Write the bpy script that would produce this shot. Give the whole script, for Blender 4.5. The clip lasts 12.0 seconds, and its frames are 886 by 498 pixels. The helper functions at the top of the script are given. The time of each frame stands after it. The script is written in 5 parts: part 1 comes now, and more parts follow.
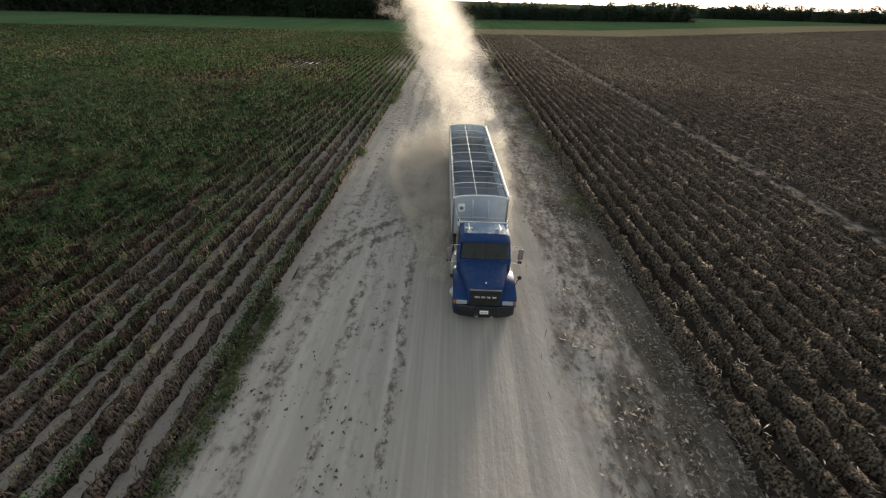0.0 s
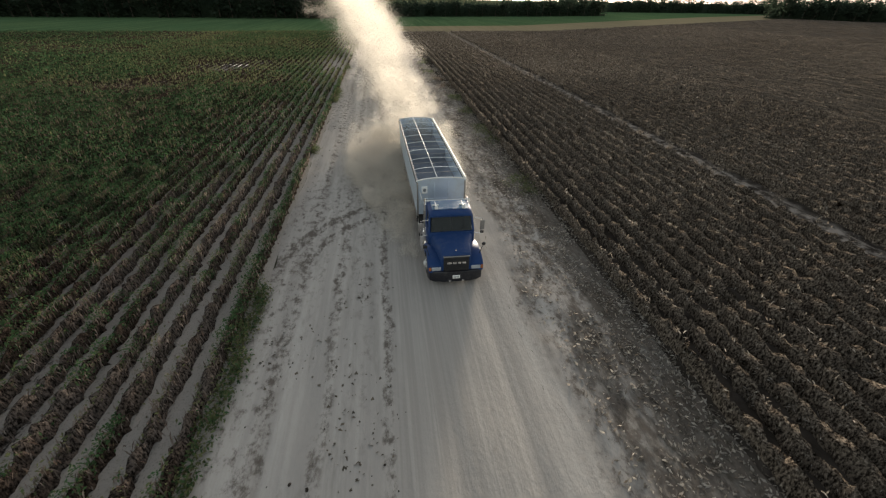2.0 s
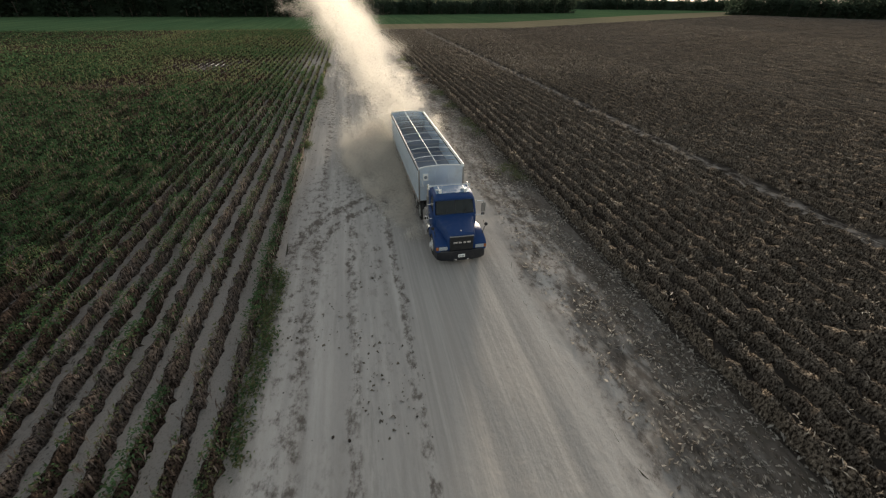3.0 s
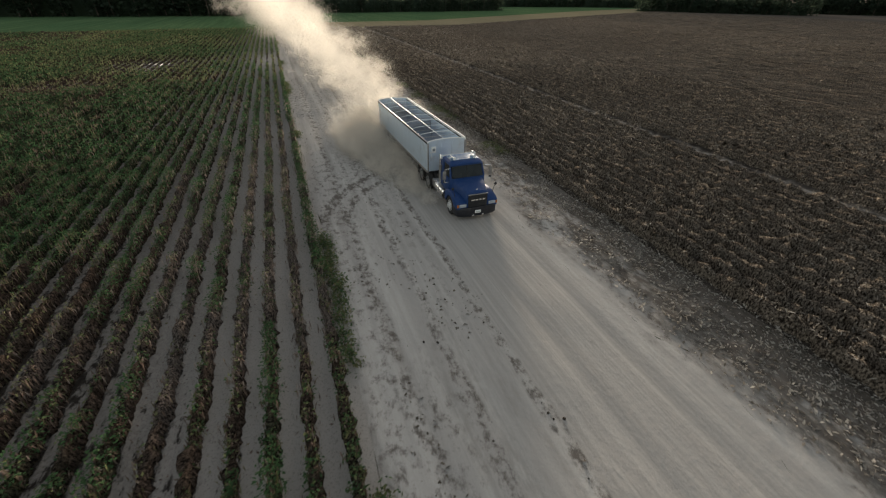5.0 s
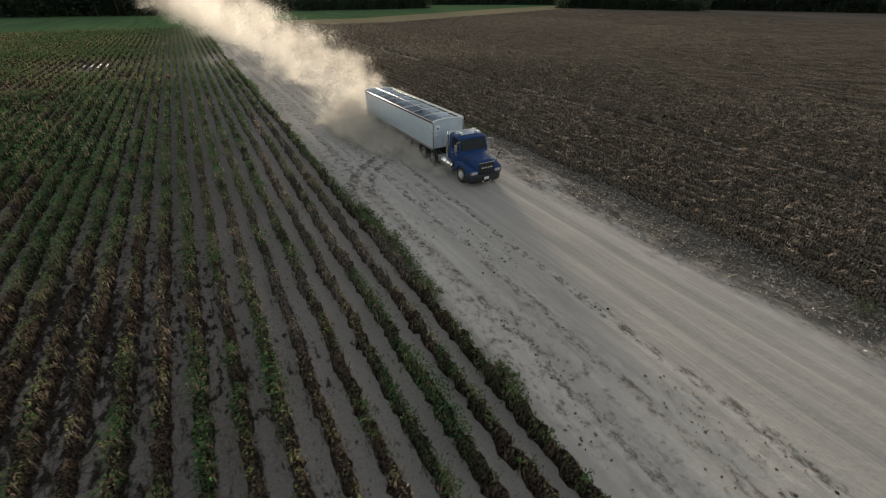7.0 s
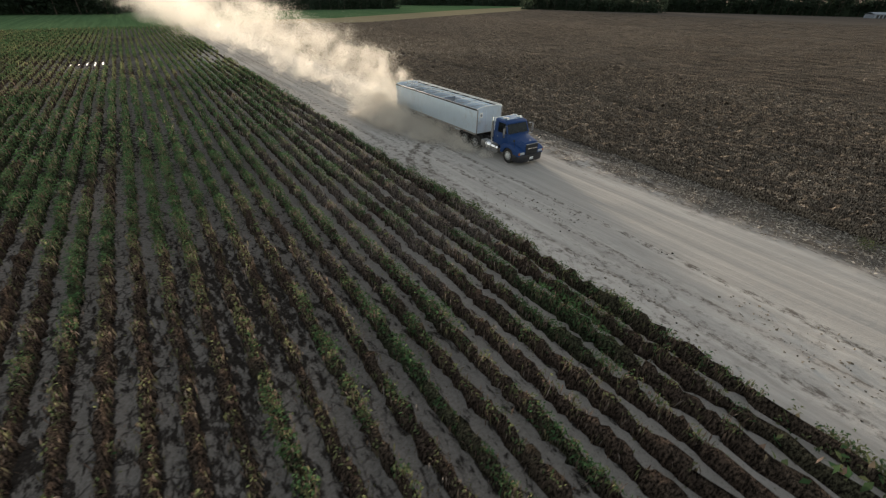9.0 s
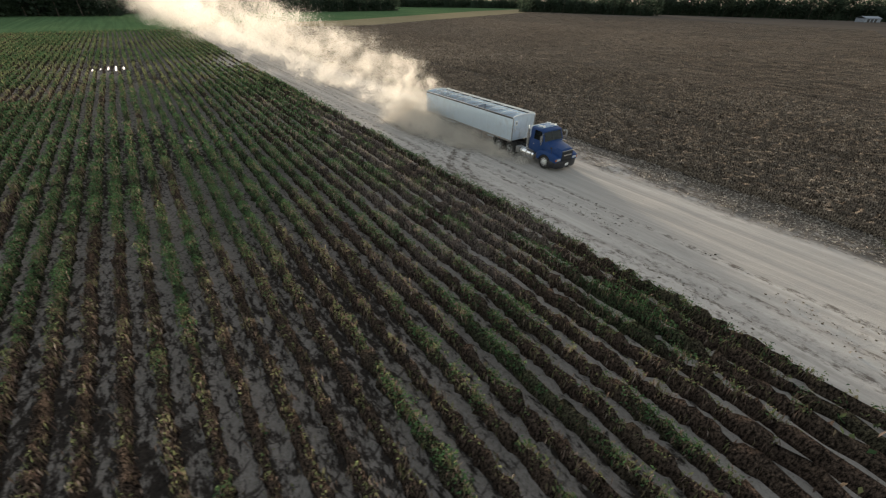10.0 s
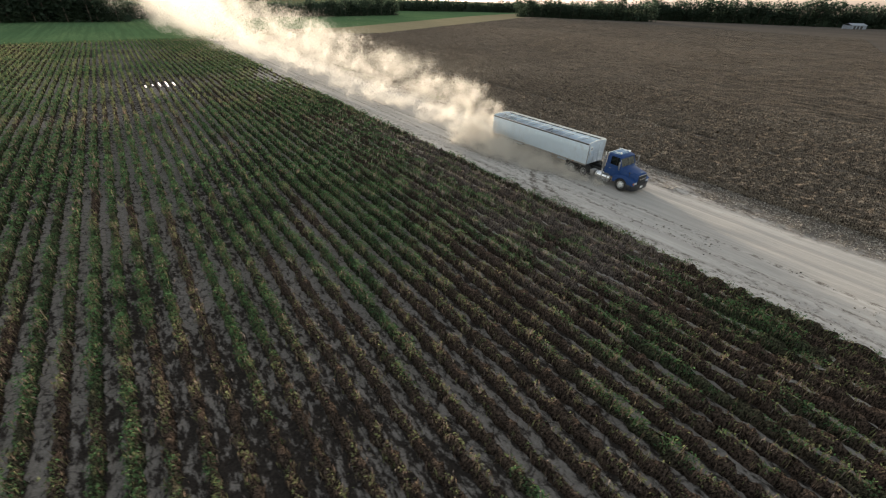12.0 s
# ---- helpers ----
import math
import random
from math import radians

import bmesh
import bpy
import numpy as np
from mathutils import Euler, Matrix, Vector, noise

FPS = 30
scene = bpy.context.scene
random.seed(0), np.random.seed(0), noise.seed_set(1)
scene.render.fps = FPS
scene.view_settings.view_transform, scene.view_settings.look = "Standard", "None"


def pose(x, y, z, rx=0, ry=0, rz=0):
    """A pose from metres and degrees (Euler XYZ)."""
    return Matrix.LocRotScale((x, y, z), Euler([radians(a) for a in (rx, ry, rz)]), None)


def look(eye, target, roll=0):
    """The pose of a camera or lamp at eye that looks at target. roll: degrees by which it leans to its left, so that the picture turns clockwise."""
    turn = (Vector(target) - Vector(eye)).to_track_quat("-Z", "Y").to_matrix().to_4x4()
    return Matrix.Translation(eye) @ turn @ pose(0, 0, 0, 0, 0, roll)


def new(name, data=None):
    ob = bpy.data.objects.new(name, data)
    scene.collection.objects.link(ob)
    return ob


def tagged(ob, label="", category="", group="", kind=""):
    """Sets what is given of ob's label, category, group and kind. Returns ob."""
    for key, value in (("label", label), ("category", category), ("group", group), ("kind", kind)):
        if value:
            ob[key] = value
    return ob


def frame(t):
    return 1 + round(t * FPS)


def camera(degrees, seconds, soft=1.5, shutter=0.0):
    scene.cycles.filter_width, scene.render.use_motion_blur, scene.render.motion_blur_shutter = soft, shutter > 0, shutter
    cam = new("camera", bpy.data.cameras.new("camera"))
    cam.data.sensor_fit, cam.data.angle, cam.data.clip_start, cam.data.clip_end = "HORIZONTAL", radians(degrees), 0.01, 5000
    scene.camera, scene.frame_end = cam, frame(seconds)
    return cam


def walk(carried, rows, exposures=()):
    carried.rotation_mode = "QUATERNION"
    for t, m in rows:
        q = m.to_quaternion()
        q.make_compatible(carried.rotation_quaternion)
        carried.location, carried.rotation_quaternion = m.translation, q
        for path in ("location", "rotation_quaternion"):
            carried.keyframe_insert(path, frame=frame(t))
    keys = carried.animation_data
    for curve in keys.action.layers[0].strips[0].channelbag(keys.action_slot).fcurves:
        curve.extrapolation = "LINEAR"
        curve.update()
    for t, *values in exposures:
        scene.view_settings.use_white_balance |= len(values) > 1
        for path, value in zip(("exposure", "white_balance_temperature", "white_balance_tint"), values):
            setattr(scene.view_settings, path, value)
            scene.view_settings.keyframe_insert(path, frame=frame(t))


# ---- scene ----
EXPOSURES = [(0.0, 2.20), (2.5, 2.10), (5.5, 2.03), (7.0, 2.07), (9.0, 2.40), (10.5, 2.65), (12.0, 2.80)]   # the camera opens up as it swings over the dark crop
cam = camera(95.3, 12.0, soft=1.2, shutter=0.4)
# seconds, x, y, z in metres, yaw, pitch, roll in degrees; x = 0 is the truck's centreline, y = 0 its front bumper
ROWS = [
    (0.0, -1.222, -11.508, 10.332, 1.60, -31.85, -1.44),
    (0.5, -1.257, -12.016, 10.502, -1.22, -31.90, -1.28),
    (1.0, -1.481, -12.557, 10.578, -4.16, -31.90, -1.10),
    (1.5, -1.876, -13.121, 10.603, -6.36, -31.96, -1.00),
    (2.0, -2.396, -13.700, 10.565, -7.84, -31.99, -0.91),
    (2.5, -3.005, -14.303, 10.546, -9.53, -32.08, -0.85),
    (4.5, -7.093, -16.854, 10.364, -17.92, -32.21, -0.75),
    (5.0, -8.359, -17.463, 10.269, -20.29, -32.20, -0.78),
    (5.5, -9.652, -17.981, 10.181, -22.48, -32.20, -0.73),
    (6.0, -10.990, -18.430, 10.162, -25.38, -32.23, -0.76),
    (6.5, -12.373, -18.790, 10.143, -27.56, -32.23, -0.75),
    (7.0, -13.871, -19.020, 10.086, -29.70, -32.27, -0.72),
    (9.0, -20.231, -18.877, 9.904, -34.19, -32.11, -1.13),
    (9.5, -21.878, -18.484, 10.168, -34.55, -32.06, -1.24),
    (10.0, -23.568, -17.971, 10.628, -34.83, -31.97, -1.36),
    (10.5, -25.323, -17.338, 11.220, -34.99, -31.94, -1.47),
    (11.0, -27.180, -16.631, 11.850, -35.03, -31.92, -1.58),
    (11.5, -29.119, -15.881, 12.436, -35.08, -31.88, -1.66),
    (12.0, -31.090, -15.090, 13.003, -35.96, -31.79, -1.73),
]
walk(cam, [(t, pose(x, y, z, 90 + pitch, roll, yaw)) for t, x, y, z, yaw, pitch, roll in ROWS], EXPOSURES)


# ---- world, sun ----
SUN_RIGHT, SUN_UP = 19.0, 2.6   # degrees to the right of +y, degrees above the horizon
world = bpy.data.worlds.new("evening_sky")
scene.world = world
world.use_nodes = True
sky = world.node_tree.nodes.new("ShaderNodeTexSky")
sky.sky_type = "NISHITA"
sky.sun_disc = False
sky.sun_elevation = radians(SUN_UP)
sky.sun_rotation = radians(SUN_RIGHT)
sky.dust_density = 2.2
sky.air_density = 1.0
background = world.node_tree.nodes["Background"]
background.inputs["Strength"].default_value = 0.15
veil = world.node_tree.nodes.new("ShaderNodeHueSaturation")   # thin evening haze
veil.inputs["Saturation"].default_value = 0.42
world.node_tree.links.new(sky.outputs["Color"], veil.inputs["Color"])
world.node_tree.links.new(veil.outputs["Color"], background.inputs["Color"])
sun_data = bpy.data.lights.new("sun", "SUN")
sun_data.energy, sun_data.angle, sun_data.color = 3.1, radians(9.0), (1.0, 0.88, 0.71)
sun = new("sun", sun_data)
a, e = radians(SUN_RIGHT), radians(SUN_UP)
sun_way = Vector((math.sin(a) * math.cos(e), math.cos(a) * math.cos(e), math.sin(e)))
sun.matrix_world = look(sun_way * 60, (0, 0, 0))


# ---- materials ----
class Nodes:
    """A small builder for node materials."""

    def __init__(self, name):
        self.mat = bpy.data.materials.new(name)
        self.mat.use_nodes = True
        self.tree = self.mat.node_tree
        self.bsdf = self.tree.nodes["Principled BSDF"]
        self.place = self.tree.nodes.new("ShaderNodeNewGeometry").outputs["Position"]

    def put(self, socket, value):
        if hasattr(value, "is_linked"):
            self.tree.links.new(value, socket)
        else:
            socket.default_value = value

    def scaled(self, sx, sy, sz):
        n = self.tree.nodes.new("ShaderNodeVectorMath")
        n.operation = "MULTIPLY"
        self.put(n.inputs[0], self.place)
        n.inputs[1].default_value = (sx, sy, sz)
        return n.outputs[0]

    def noise(self, scale, detail=4.0, rough=0.55, stretch=(1, 1, 1), warp=0.0):
        n = self.tree.nodes.new("ShaderNodeTexNoise")
        self.put(n.inputs["Vector"], self.scaled(*stretch))
        n.inputs["Scale"].default_value, n.inputs["Detail"].default_value = scale, detail
        n.inputs["Roughness"].default_value, n.inputs["Distortion"].default_value = rough, warp
        return n.outputs["Fac"]

    def ramp(self, fac, low, high, to=(0.0, 1.0)):
        n = self.tree.nodes.new("ShaderNodeMapRange")
        n.interpolation_type = "SMOOTHSTEP"
        self.put(n.inputs["Value"], fac)
        n.inputs["From Min"].default_value, n.inputs["From Max"].default_value = low, high
        n.inputs["To Min"].default_value, n.inputs["To Max"].default_value = to
        return n.outputs["Result"]

    def mix(self, fac, a, b):
        n = self.tree.nodes.new("ShaderNodeMix")
        n.data_type = "RGBA"
        self.put(n.inputs[0], fac)
        self.put(n.inputs[6], a if hasattr(a, "is_linked") else (*a, 1))
        self.put(n.inputs[7], b if hasattr(b, "is_linked") else (*b, 1))
        return n.outputs[2]

    def math(self, op, a, b):
        n = self.tree.nodes.new("ShaderNodeMath")
        n.operation = op
        self.put(n.inputs[0], a)
        self.put(n.inputs[1], b)
        return n.outputs[0]

    def island(self):
        return self.tree.nodes.new("ShaderNodeNewGeometry").outputs["Random Per Island"]

    def own(self):
        return self.tree.nodes.new("ShaderNodeObjectInfo").outputs["Random"]

    def attribute(self, name):
        n = self.tree.nodes.new("ShaderNodeAttribute")
        n.attribute_name = name
        return n.outputs["Fac"]

    def bump(self, height, strength=0.4, distance=0.03):
        n = self.tree.nodes.new("ShaderNodeBump")
        n.inputs["Strength"].default_value, n.inputs["Distance"].default_value = strength, distance
        self.put(n.inputs["Height"], height)
        self.put(self.bsdf.inputs["Normal"], n.outputs["Normal"])

    def done(self, color, rough=0.8, metal=0.0, specular=0.3):
        self.put(self.bsdf.inputs["Base Color"], color if hasattr(color, "is_linked") else (*color, 1))
        self.put(self.bsdf.inputs["Roughness"], rough)
        self.put(self.bsdf.inputs["Metallic"], metal)
        self.bsdf.inputs["Specular IOR Level"].default_value = specular
        return self.mat

    def thin(self, color, share=0.4, gloss=0.0):
        """Diffuse and translucent, for leaves and dust."""
        t = self.tree
        d, b, m = (t.nodes.new("ShaderNodeBsdf" + k) for k in ("Diffuse", "Translucent", "Transparent"))
        t.nodes.remove(m)
        m = t.nodes.new("ShaderNodeMixShader")
        for n in (d, b):
            self.put(n.inputs["Color"], color if hasattr(color, "is_linked") else (*color, 1))
        m.inputs[0].default_value = share
        t.links.new(d.outputs[0], m.inputs[1])
        t.links.new(b.outputs[0], m.inputs[2])
        last = m
        if gloss:
            g = t.nodes.new("ShaderNodeBsdfGlossy")
            g.inputs["Roughness"].default_value = 0.45
            last = t.nodes.new("ShaderNodeMixShader")
            last.inputs[0].default_value = gloss
            t.links.new(m.outputs[0], last.inputs[1])
            t.links.new(g.outputs[0], last.inputs[2])
        t.links.new(last.outputs[0], t.nodes["Material Output"].inputs["Surface"])
        t.nodes.remove(self.bsdf)
        return self.mat


ARC_X, ARC_Y, ARC_R = 0.6, 0.85, 8.3


def sand_material():
    """Dusty sand drawn out along the road: smooth wheel lanes, a blotched shoulder and a verge dark with plant litter."""
    n = Nodes("road_sand")
    pale, dull = (0.425, 0.399, 0.364), (0.325, 0.304, 0.279)
    cut = n.tree.nodes.new("ShaderNodeSeparateXYZ")
    n.put(cut.inputs[0], n.place)
    wander = n.math("MULTIPLY", n.math("SUBTRACT", n.noise(0.5, 4, 0.6, (1, 0.5, 1)), 0.5), 3.2)
    x = n.math("ADD", cut.outputs["X"], wander)
    streak = n.noise(1.6, 5, 0.6, (1, 0.035, 1))
    thin = n.noise(9.0, 3, 0.6, (1, 0.012, 1))
    fine = n.noise(7.0, 5, 0.65, (1, 0.25, 1))
    base = n.mix(n.ramp(streak, 0.35, 0.68), dull, pale)
    base = n.mix(n.ramp(fine, 0.35, 0.75, (0.0, 0.35)), base, dull)
    scuff = n.math("MULTIPLY", n.ramp(n.noise(1.1, 6, 0.68, (1, 0.10, 1)), 0.46, 0.68), n.ramp(x, -2.4, -3.4))
    base = n.mix(n.math("MULTIPLY", scuff, n.ramp(fine, 0.3, 0.6, (0.1, 0.6))), base, (0.22, 0.203, 0.18))
    lane = n.math("MULTIPLY", n.ramp(x, -3.0, -2.3), n.ramp(x, 1.4, 2.6, (1.0, 0.0)))
    base = n.mix(n.math("MULTIPLY", lane, n.ramp(thin, 0.40, 0.62, (0.3, 0.68))), base, (0.272, 0.253, 0.230))
    rough_ground = n.ramp(x, 2.3, 4.4)
    base = n.mix(n.math("MULTIPLY", rough_ground, n.ramp(n.math("SUBTRACT", n.noise(0.8, 4, 0.6, (1, 0.3, 1)), n.ramp(cut.outputs["Y"], 2.0, -12.0, (0.0, 0.17))), 0.38, 0.58, (1.0, 0.08))), base, n.mix(n.ramp(n.noise(2.6, 6, 0.72, (1, 0.55, 1)), 0.38, 0.66), (0.050, 0.044, 0.038), (0.215, 0.195, 0.170)))
    base = n.mix(n.math("MULTIPLY", n.ramp(x, 5.0, 6.6), n.ramp(fine, 0.3, 0.7, (0.95, 0.55))), base, (0.056, 0.049, 0.039))
    amount = n.math("ADD", n.ramp(x, -2.2, -3.6, (0.0, 0.155)), n.ramp(x, 1.8, 4.6, (0.0, 0.36)))
    straight = n.math("ADD", cut.outputs["X"], n.math("MULTIPLY", wander, 0.22))
    for c in (-2.75, -4.7, -6.4):   # rows of clods thrown up along old wheel tracks
        band = n.math("MULTIPLY", n.ramp(straight, c - 0.35, c - 0.08), n.ramp(straight, c + 0.08, c + 0.35, (1.0, 0.0)))
        amount = n.math("ADD", amount, n.math("MULTIPLY", band, 0.26 if c > -3 else 0.16))
    # a pair of old wheel marks curving off the road towards the crop
    dx, dy = n.math("SUBTRACT", cut.outputs["X"], ARC_X), n.math("SUBTRACT", cut.outputs["Y"], ARC_Y)
    reach = n.math("ADD", n.math("SQRT", n.math("ADD", n.math("MULTIPLY", dx, dx), n.math("MULTIPLY", dy, dy)), 0.0), n.math("MULTIPLY", wander, 0.12))
    bounds = n.math("MULTIPLY", n.ramp(cut.outputs["Y"], ARC_Y, ARC_Y + 1.8), n.ramp(cut.outputs["X"], -2.2, -3.4))
    for r, half, deep in ((ARC_R, 0.42, 0.30), (ARC_R - 1.15, 0.34, 0.26)):
        band = n.math("MULTIPLY", n.ramp(reach, r - half, r - half * 0.4), n.ramp(reach, r + half * 0.4, r + half, (1.0, 0.0)))
        amount = n.math("ADD", amount, n.math("MULTIPLY", n.math("MULTIPLY", band, bounds), deep))
    clump = n.noise(3.0, 7, 0.75, (1, 0.6, 1))
    where = n.noise(0.33, 3, 0.6, (1, 0.16, 1))
    dark = n.math("MULTIPLY", n.ramp(n.math("ADD", clump, n.math("MULTIPLY", amount, 0.3)), 0.53, 0.72), n.ramp(n.math("ADD", where, amount), 0.58, 0.74))
    base = n.mix(n.math("MULTIPLY", dark, 0.92), base, (0.105, 0.090, 0.077))
    n.bump(n.math("ADD", n.noise(5.0, 6, 0.7, (1, 0.6, 1)), n.math("MULTIPLY", streak, 0.6)), 0.5, 0.05)
    return n.done(base, 0.95, 0, 0.0)


def soil_material(name, dry, damp, dark, lane):
    n = Nodes(name)
    big = n.noise(0.12, 4, 0.6, (1, 0.5, 1))
    grain = n.noise(3.0, 6, 0.7)
    patch = n.noise(1.1, 4, 0.6, (1, 0.4, 1), 0.5)
    base = n.mix(n.ramp(big, 0.35, 0.65), damp, dry)
    base = n.mix(n.ramp(patch, 0.45, 0.7), base, dark)
    base = n.mix(n.ramp(grain, 0.4, 0.75, (0.0, 0.6)), base, dark)
    cut = n.tree.nodes.new("ShaderNodeSeparateXYZ")   # a bare lane where a sprayer runs between the rows
    n.put(cut.inputs[0], n.place)
    x = n.math("ADD", cut.outputs["X"], n.math("MULTIPLY", n.math("SUBTRACT", n.noise(0.9, 4, 0.65), 0.5), 1.6))
    track = n.math("MULTIPLY", n.ramp(x, lane - 1.5, lane - 0.5), n.ramp(x, lane + 0.5, lane + 1.5, (1.0, 0.0)))
    base = n.mix(n.math("MULTIPLY", track, n.ramp(n.noise(1.9, 6, 0.7, (1, 0.5, 1)), 0.40, 0.62)), base, (0.25, 0.222, 0.193))
    n.bump(n.noise(9.0, 6, 0.7), 0.6, 0.05)
    return n.done(base, 0.95, 0, 0.0)


def leaf_material(name, green, yellow, brown, dead, share, gloss=0.04):
    """Leaves whose ripeness (0 green, 1 dead) is stored plant by plant."""
    n = Nodes(name)
    ripe, own = n.attribute("ripeness"), n.island()
    c = n.mix(n.ramp(ripe, 0.20, 0.48), green, yellow)
    c = n.mix(n.ramp(ripe, 0.5, 0.75), c, brown)
    c = n.mix(n.ramp(ripe, 0.78, 1.0), c, dead)
    dark = n.mix(0.42, c, (0.0, 0.0, 0.0))
    c = n.mix(n.ramp(own, 0.0, 1.0), dark, c)
    return n.thin(c, share, gloss)


def stem_material(name, green, brown, dark, pale):
    """The thick of a crop row, greener where unripe; shade among stems and leaves is put into the colour."""
    n = Nodes(name)
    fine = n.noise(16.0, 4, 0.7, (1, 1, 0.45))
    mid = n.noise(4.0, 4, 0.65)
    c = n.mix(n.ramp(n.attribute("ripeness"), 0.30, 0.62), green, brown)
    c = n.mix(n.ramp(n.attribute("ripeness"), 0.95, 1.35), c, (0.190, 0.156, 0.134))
    # near-black flecks paint the shade in the gaps between stems
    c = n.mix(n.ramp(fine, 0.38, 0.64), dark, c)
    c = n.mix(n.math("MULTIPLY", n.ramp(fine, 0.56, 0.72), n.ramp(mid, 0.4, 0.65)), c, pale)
    n.bump(fine, 0.9, 0.12)
    return n.done(c, 0.95, 0, 0.0)


# kept dark for the light that is lost among the stems
STEMS = stem_material("crop_stems_shaded", (0.066, 0.082, 0.044), (0.096, 0.070, 0.054), (0.011, 0.009, 0.0075), (0.18, 0.138, 0.105))
CHAFF = stem_material("withered_stems_shaded", (0.202, 0.165, 0.129), (0.218, 0.181, 0.143), (0.013, 0.010, 0.008), (0.51, 0.446, 0.365))
SAND = sand_material()


def crust_material():
    """Dark loam with a pale grey crust in flakes, thinner along each row, sandier towards the road."""
    n = Nodes("crop_soil")
    x = n.tree.nodes.new("ShaderNodeSeparateXYZ")
    n.put(x.inputs[0], n.place)
    sandy = n.ramp(x.outputs["X"], -22.0, -11.0, (0.0, 0.24))
    big = n.noise(0.10, 3, 0.6, (1, 0.5, 1))
    flake = n.math("ADD", n.math("ADD", n.noise(4.2, 6, 0.68, (1, 0.38, 1), 0.2), sandy), n.ramp(big, 0.35, 0.65, (-0.09, 0.10)))
    flake = n.math("ADD", flake, n.ramp(x.outputs["Y"], -6.0, 8.0, (0.0, 0.07)))
    under = n.tree.nodes.new("ShaderNodeMath")   # the pale crust thins along each row
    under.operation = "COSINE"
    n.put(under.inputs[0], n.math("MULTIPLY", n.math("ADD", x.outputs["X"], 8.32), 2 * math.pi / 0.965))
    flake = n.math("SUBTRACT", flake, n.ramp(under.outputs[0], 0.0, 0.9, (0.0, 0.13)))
    crack = n.tree.nodes.new("ShaderNodeTexVoronoi")   # the dried crust breaks into plates
    crack.feature = "DISTANCE_TO_EDGE"
    stray = n.tree.nodes.new("ShaderNodeVectorMath")
    n.put(stray.inputs[0], n.scaled(3.1, 2.1, 0))
    n.put(stray.inputs[1], n.mix(0.0, n.noise(2.3, 3, 0.6), (0, 0, 0)))
    n.put(crack.inputs["Vector"], stray.outputs[0])
    crack.inputs["Scale"].default_value = 1.0
    gape = n.math("MULTIPLY", n.ramp(crack.outputs["Distance"], 0.01, 0.13, (1.0, 0.0)), n.math("MULTIPLY", n.ramp(n.noise(1.4, 4, 0.65), 0.42, 0.58), n.ramp(x.outputs["X"], -14.0, -20.0)))
    crust = n.math("MULTIPLY", n.ramp(flake, 0.475, 0.585), n.math("SUBTRACT", 1.0, n.math("MULTIPLY", gape, 0.85)))
    grain = n.noise(8.0, 5, 0.7)
    pale = n.mix(n.ramp(grain, 0.3, 0.7), (0.165, 0.150, 0.134), (0.25, 0.228, 0.205))
    speck = n.ramp(n.noise(26.0, 3, 0.7, (1, 0.6, 1)), 0.52, 0.68, (0.0, 0.55))
    pale = n.mix(n.ramp(x.outputs["X"], -17.0, -10.0, (0.0, 0.8)), pale, (0.36, 0.332, 0.298))
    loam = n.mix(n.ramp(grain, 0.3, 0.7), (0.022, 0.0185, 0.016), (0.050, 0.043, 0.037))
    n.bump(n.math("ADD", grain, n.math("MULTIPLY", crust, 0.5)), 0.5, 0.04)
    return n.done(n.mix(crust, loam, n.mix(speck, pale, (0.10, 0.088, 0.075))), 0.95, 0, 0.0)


SOIL_CROP = crust_material()
SOIL_DRY = soil_material("dry_field_soil", (0.066, 0.056, 0.047), (0.045, 0.038, 0.032), (0.022, 0.0185, 0.0155), 21.34)
CROP = leaf_material("crop_leaves", (0.074, 0.140, 0.062), (0.205, 0.216, 0.104), (0.20, 0.142, 0.112), (0.32, 0.27, 0.235), 0.45, 0.0)
STRAW = leaf_material("withered_leaves", (0.186, 0.160, 0.129), (0.244, 0.212, 0.174), (0.282, 0.248, 0.208), (0.55, 0.505, 0.44), 0.44, 0.0)


def far_field(name, a, b, c):
    n = Nodes(name)
    base = n.mix(n.ramp(n.noise(0.05, 4, 0.6, (1, 0.5, 1)), 0.35, 0.65), a, b)
    base = n.mix(n.ramp(n.noise(1.2, 5, 0.7), 0.4, 0.75), base, c)
    base = n.mix(n.ramp(n.noise(0.6, 3, 0.6, (1, 0.03, 1)), 0.42, 0.62, (0.0, 0.6)), base, c)
    n.bump(n.noise(1.5, 5, 0.7), 0.12, 0.1)
    return n.done(base, 0.95, 0, 0.0)


FAR_GREEN = far_field("far_green_field", (0.074, 0.130, 0.062), (0.098, 0.150, 0.070), (0.050, 0.088, 0.041))
FAR_TAN = far_field("far_stubble_field", (0.21, 0.18, 0.115), (0.24, 0.20, 0.13), (0.16, 0.145, 0.09))
FAR_DRY = far_field("far_withered_field", (0.100, 0.085, 0.071), (0.126, 0.108, 0.091), (0.060, 0.051, 0.043))
FAR_CROP = far_field("far_crop_field", (0.085, 0.10, 0.045), (0.12, 0.12, 0.058), (0.06, 0.07, 0.032))
LAND = far_field("open_land", (0.10, 0.11, 0.06), (0.13, 0.12, 0.07), (0.07, 0.08, 0.045))


def tree_leaf_material():
    n = Nodes("woodland_leaves")
    c = n.mix(n.noise(0.06, 3), (0.050, 0.075, 0.052), (0.070, 0.094, 0.064))
    c = n.mix(n.island(), n.mix(0.5, c, (0, 0, 0)), c)
    return n.thin(c, 0.5)


TREE_LEAF = tree_leaf_material()


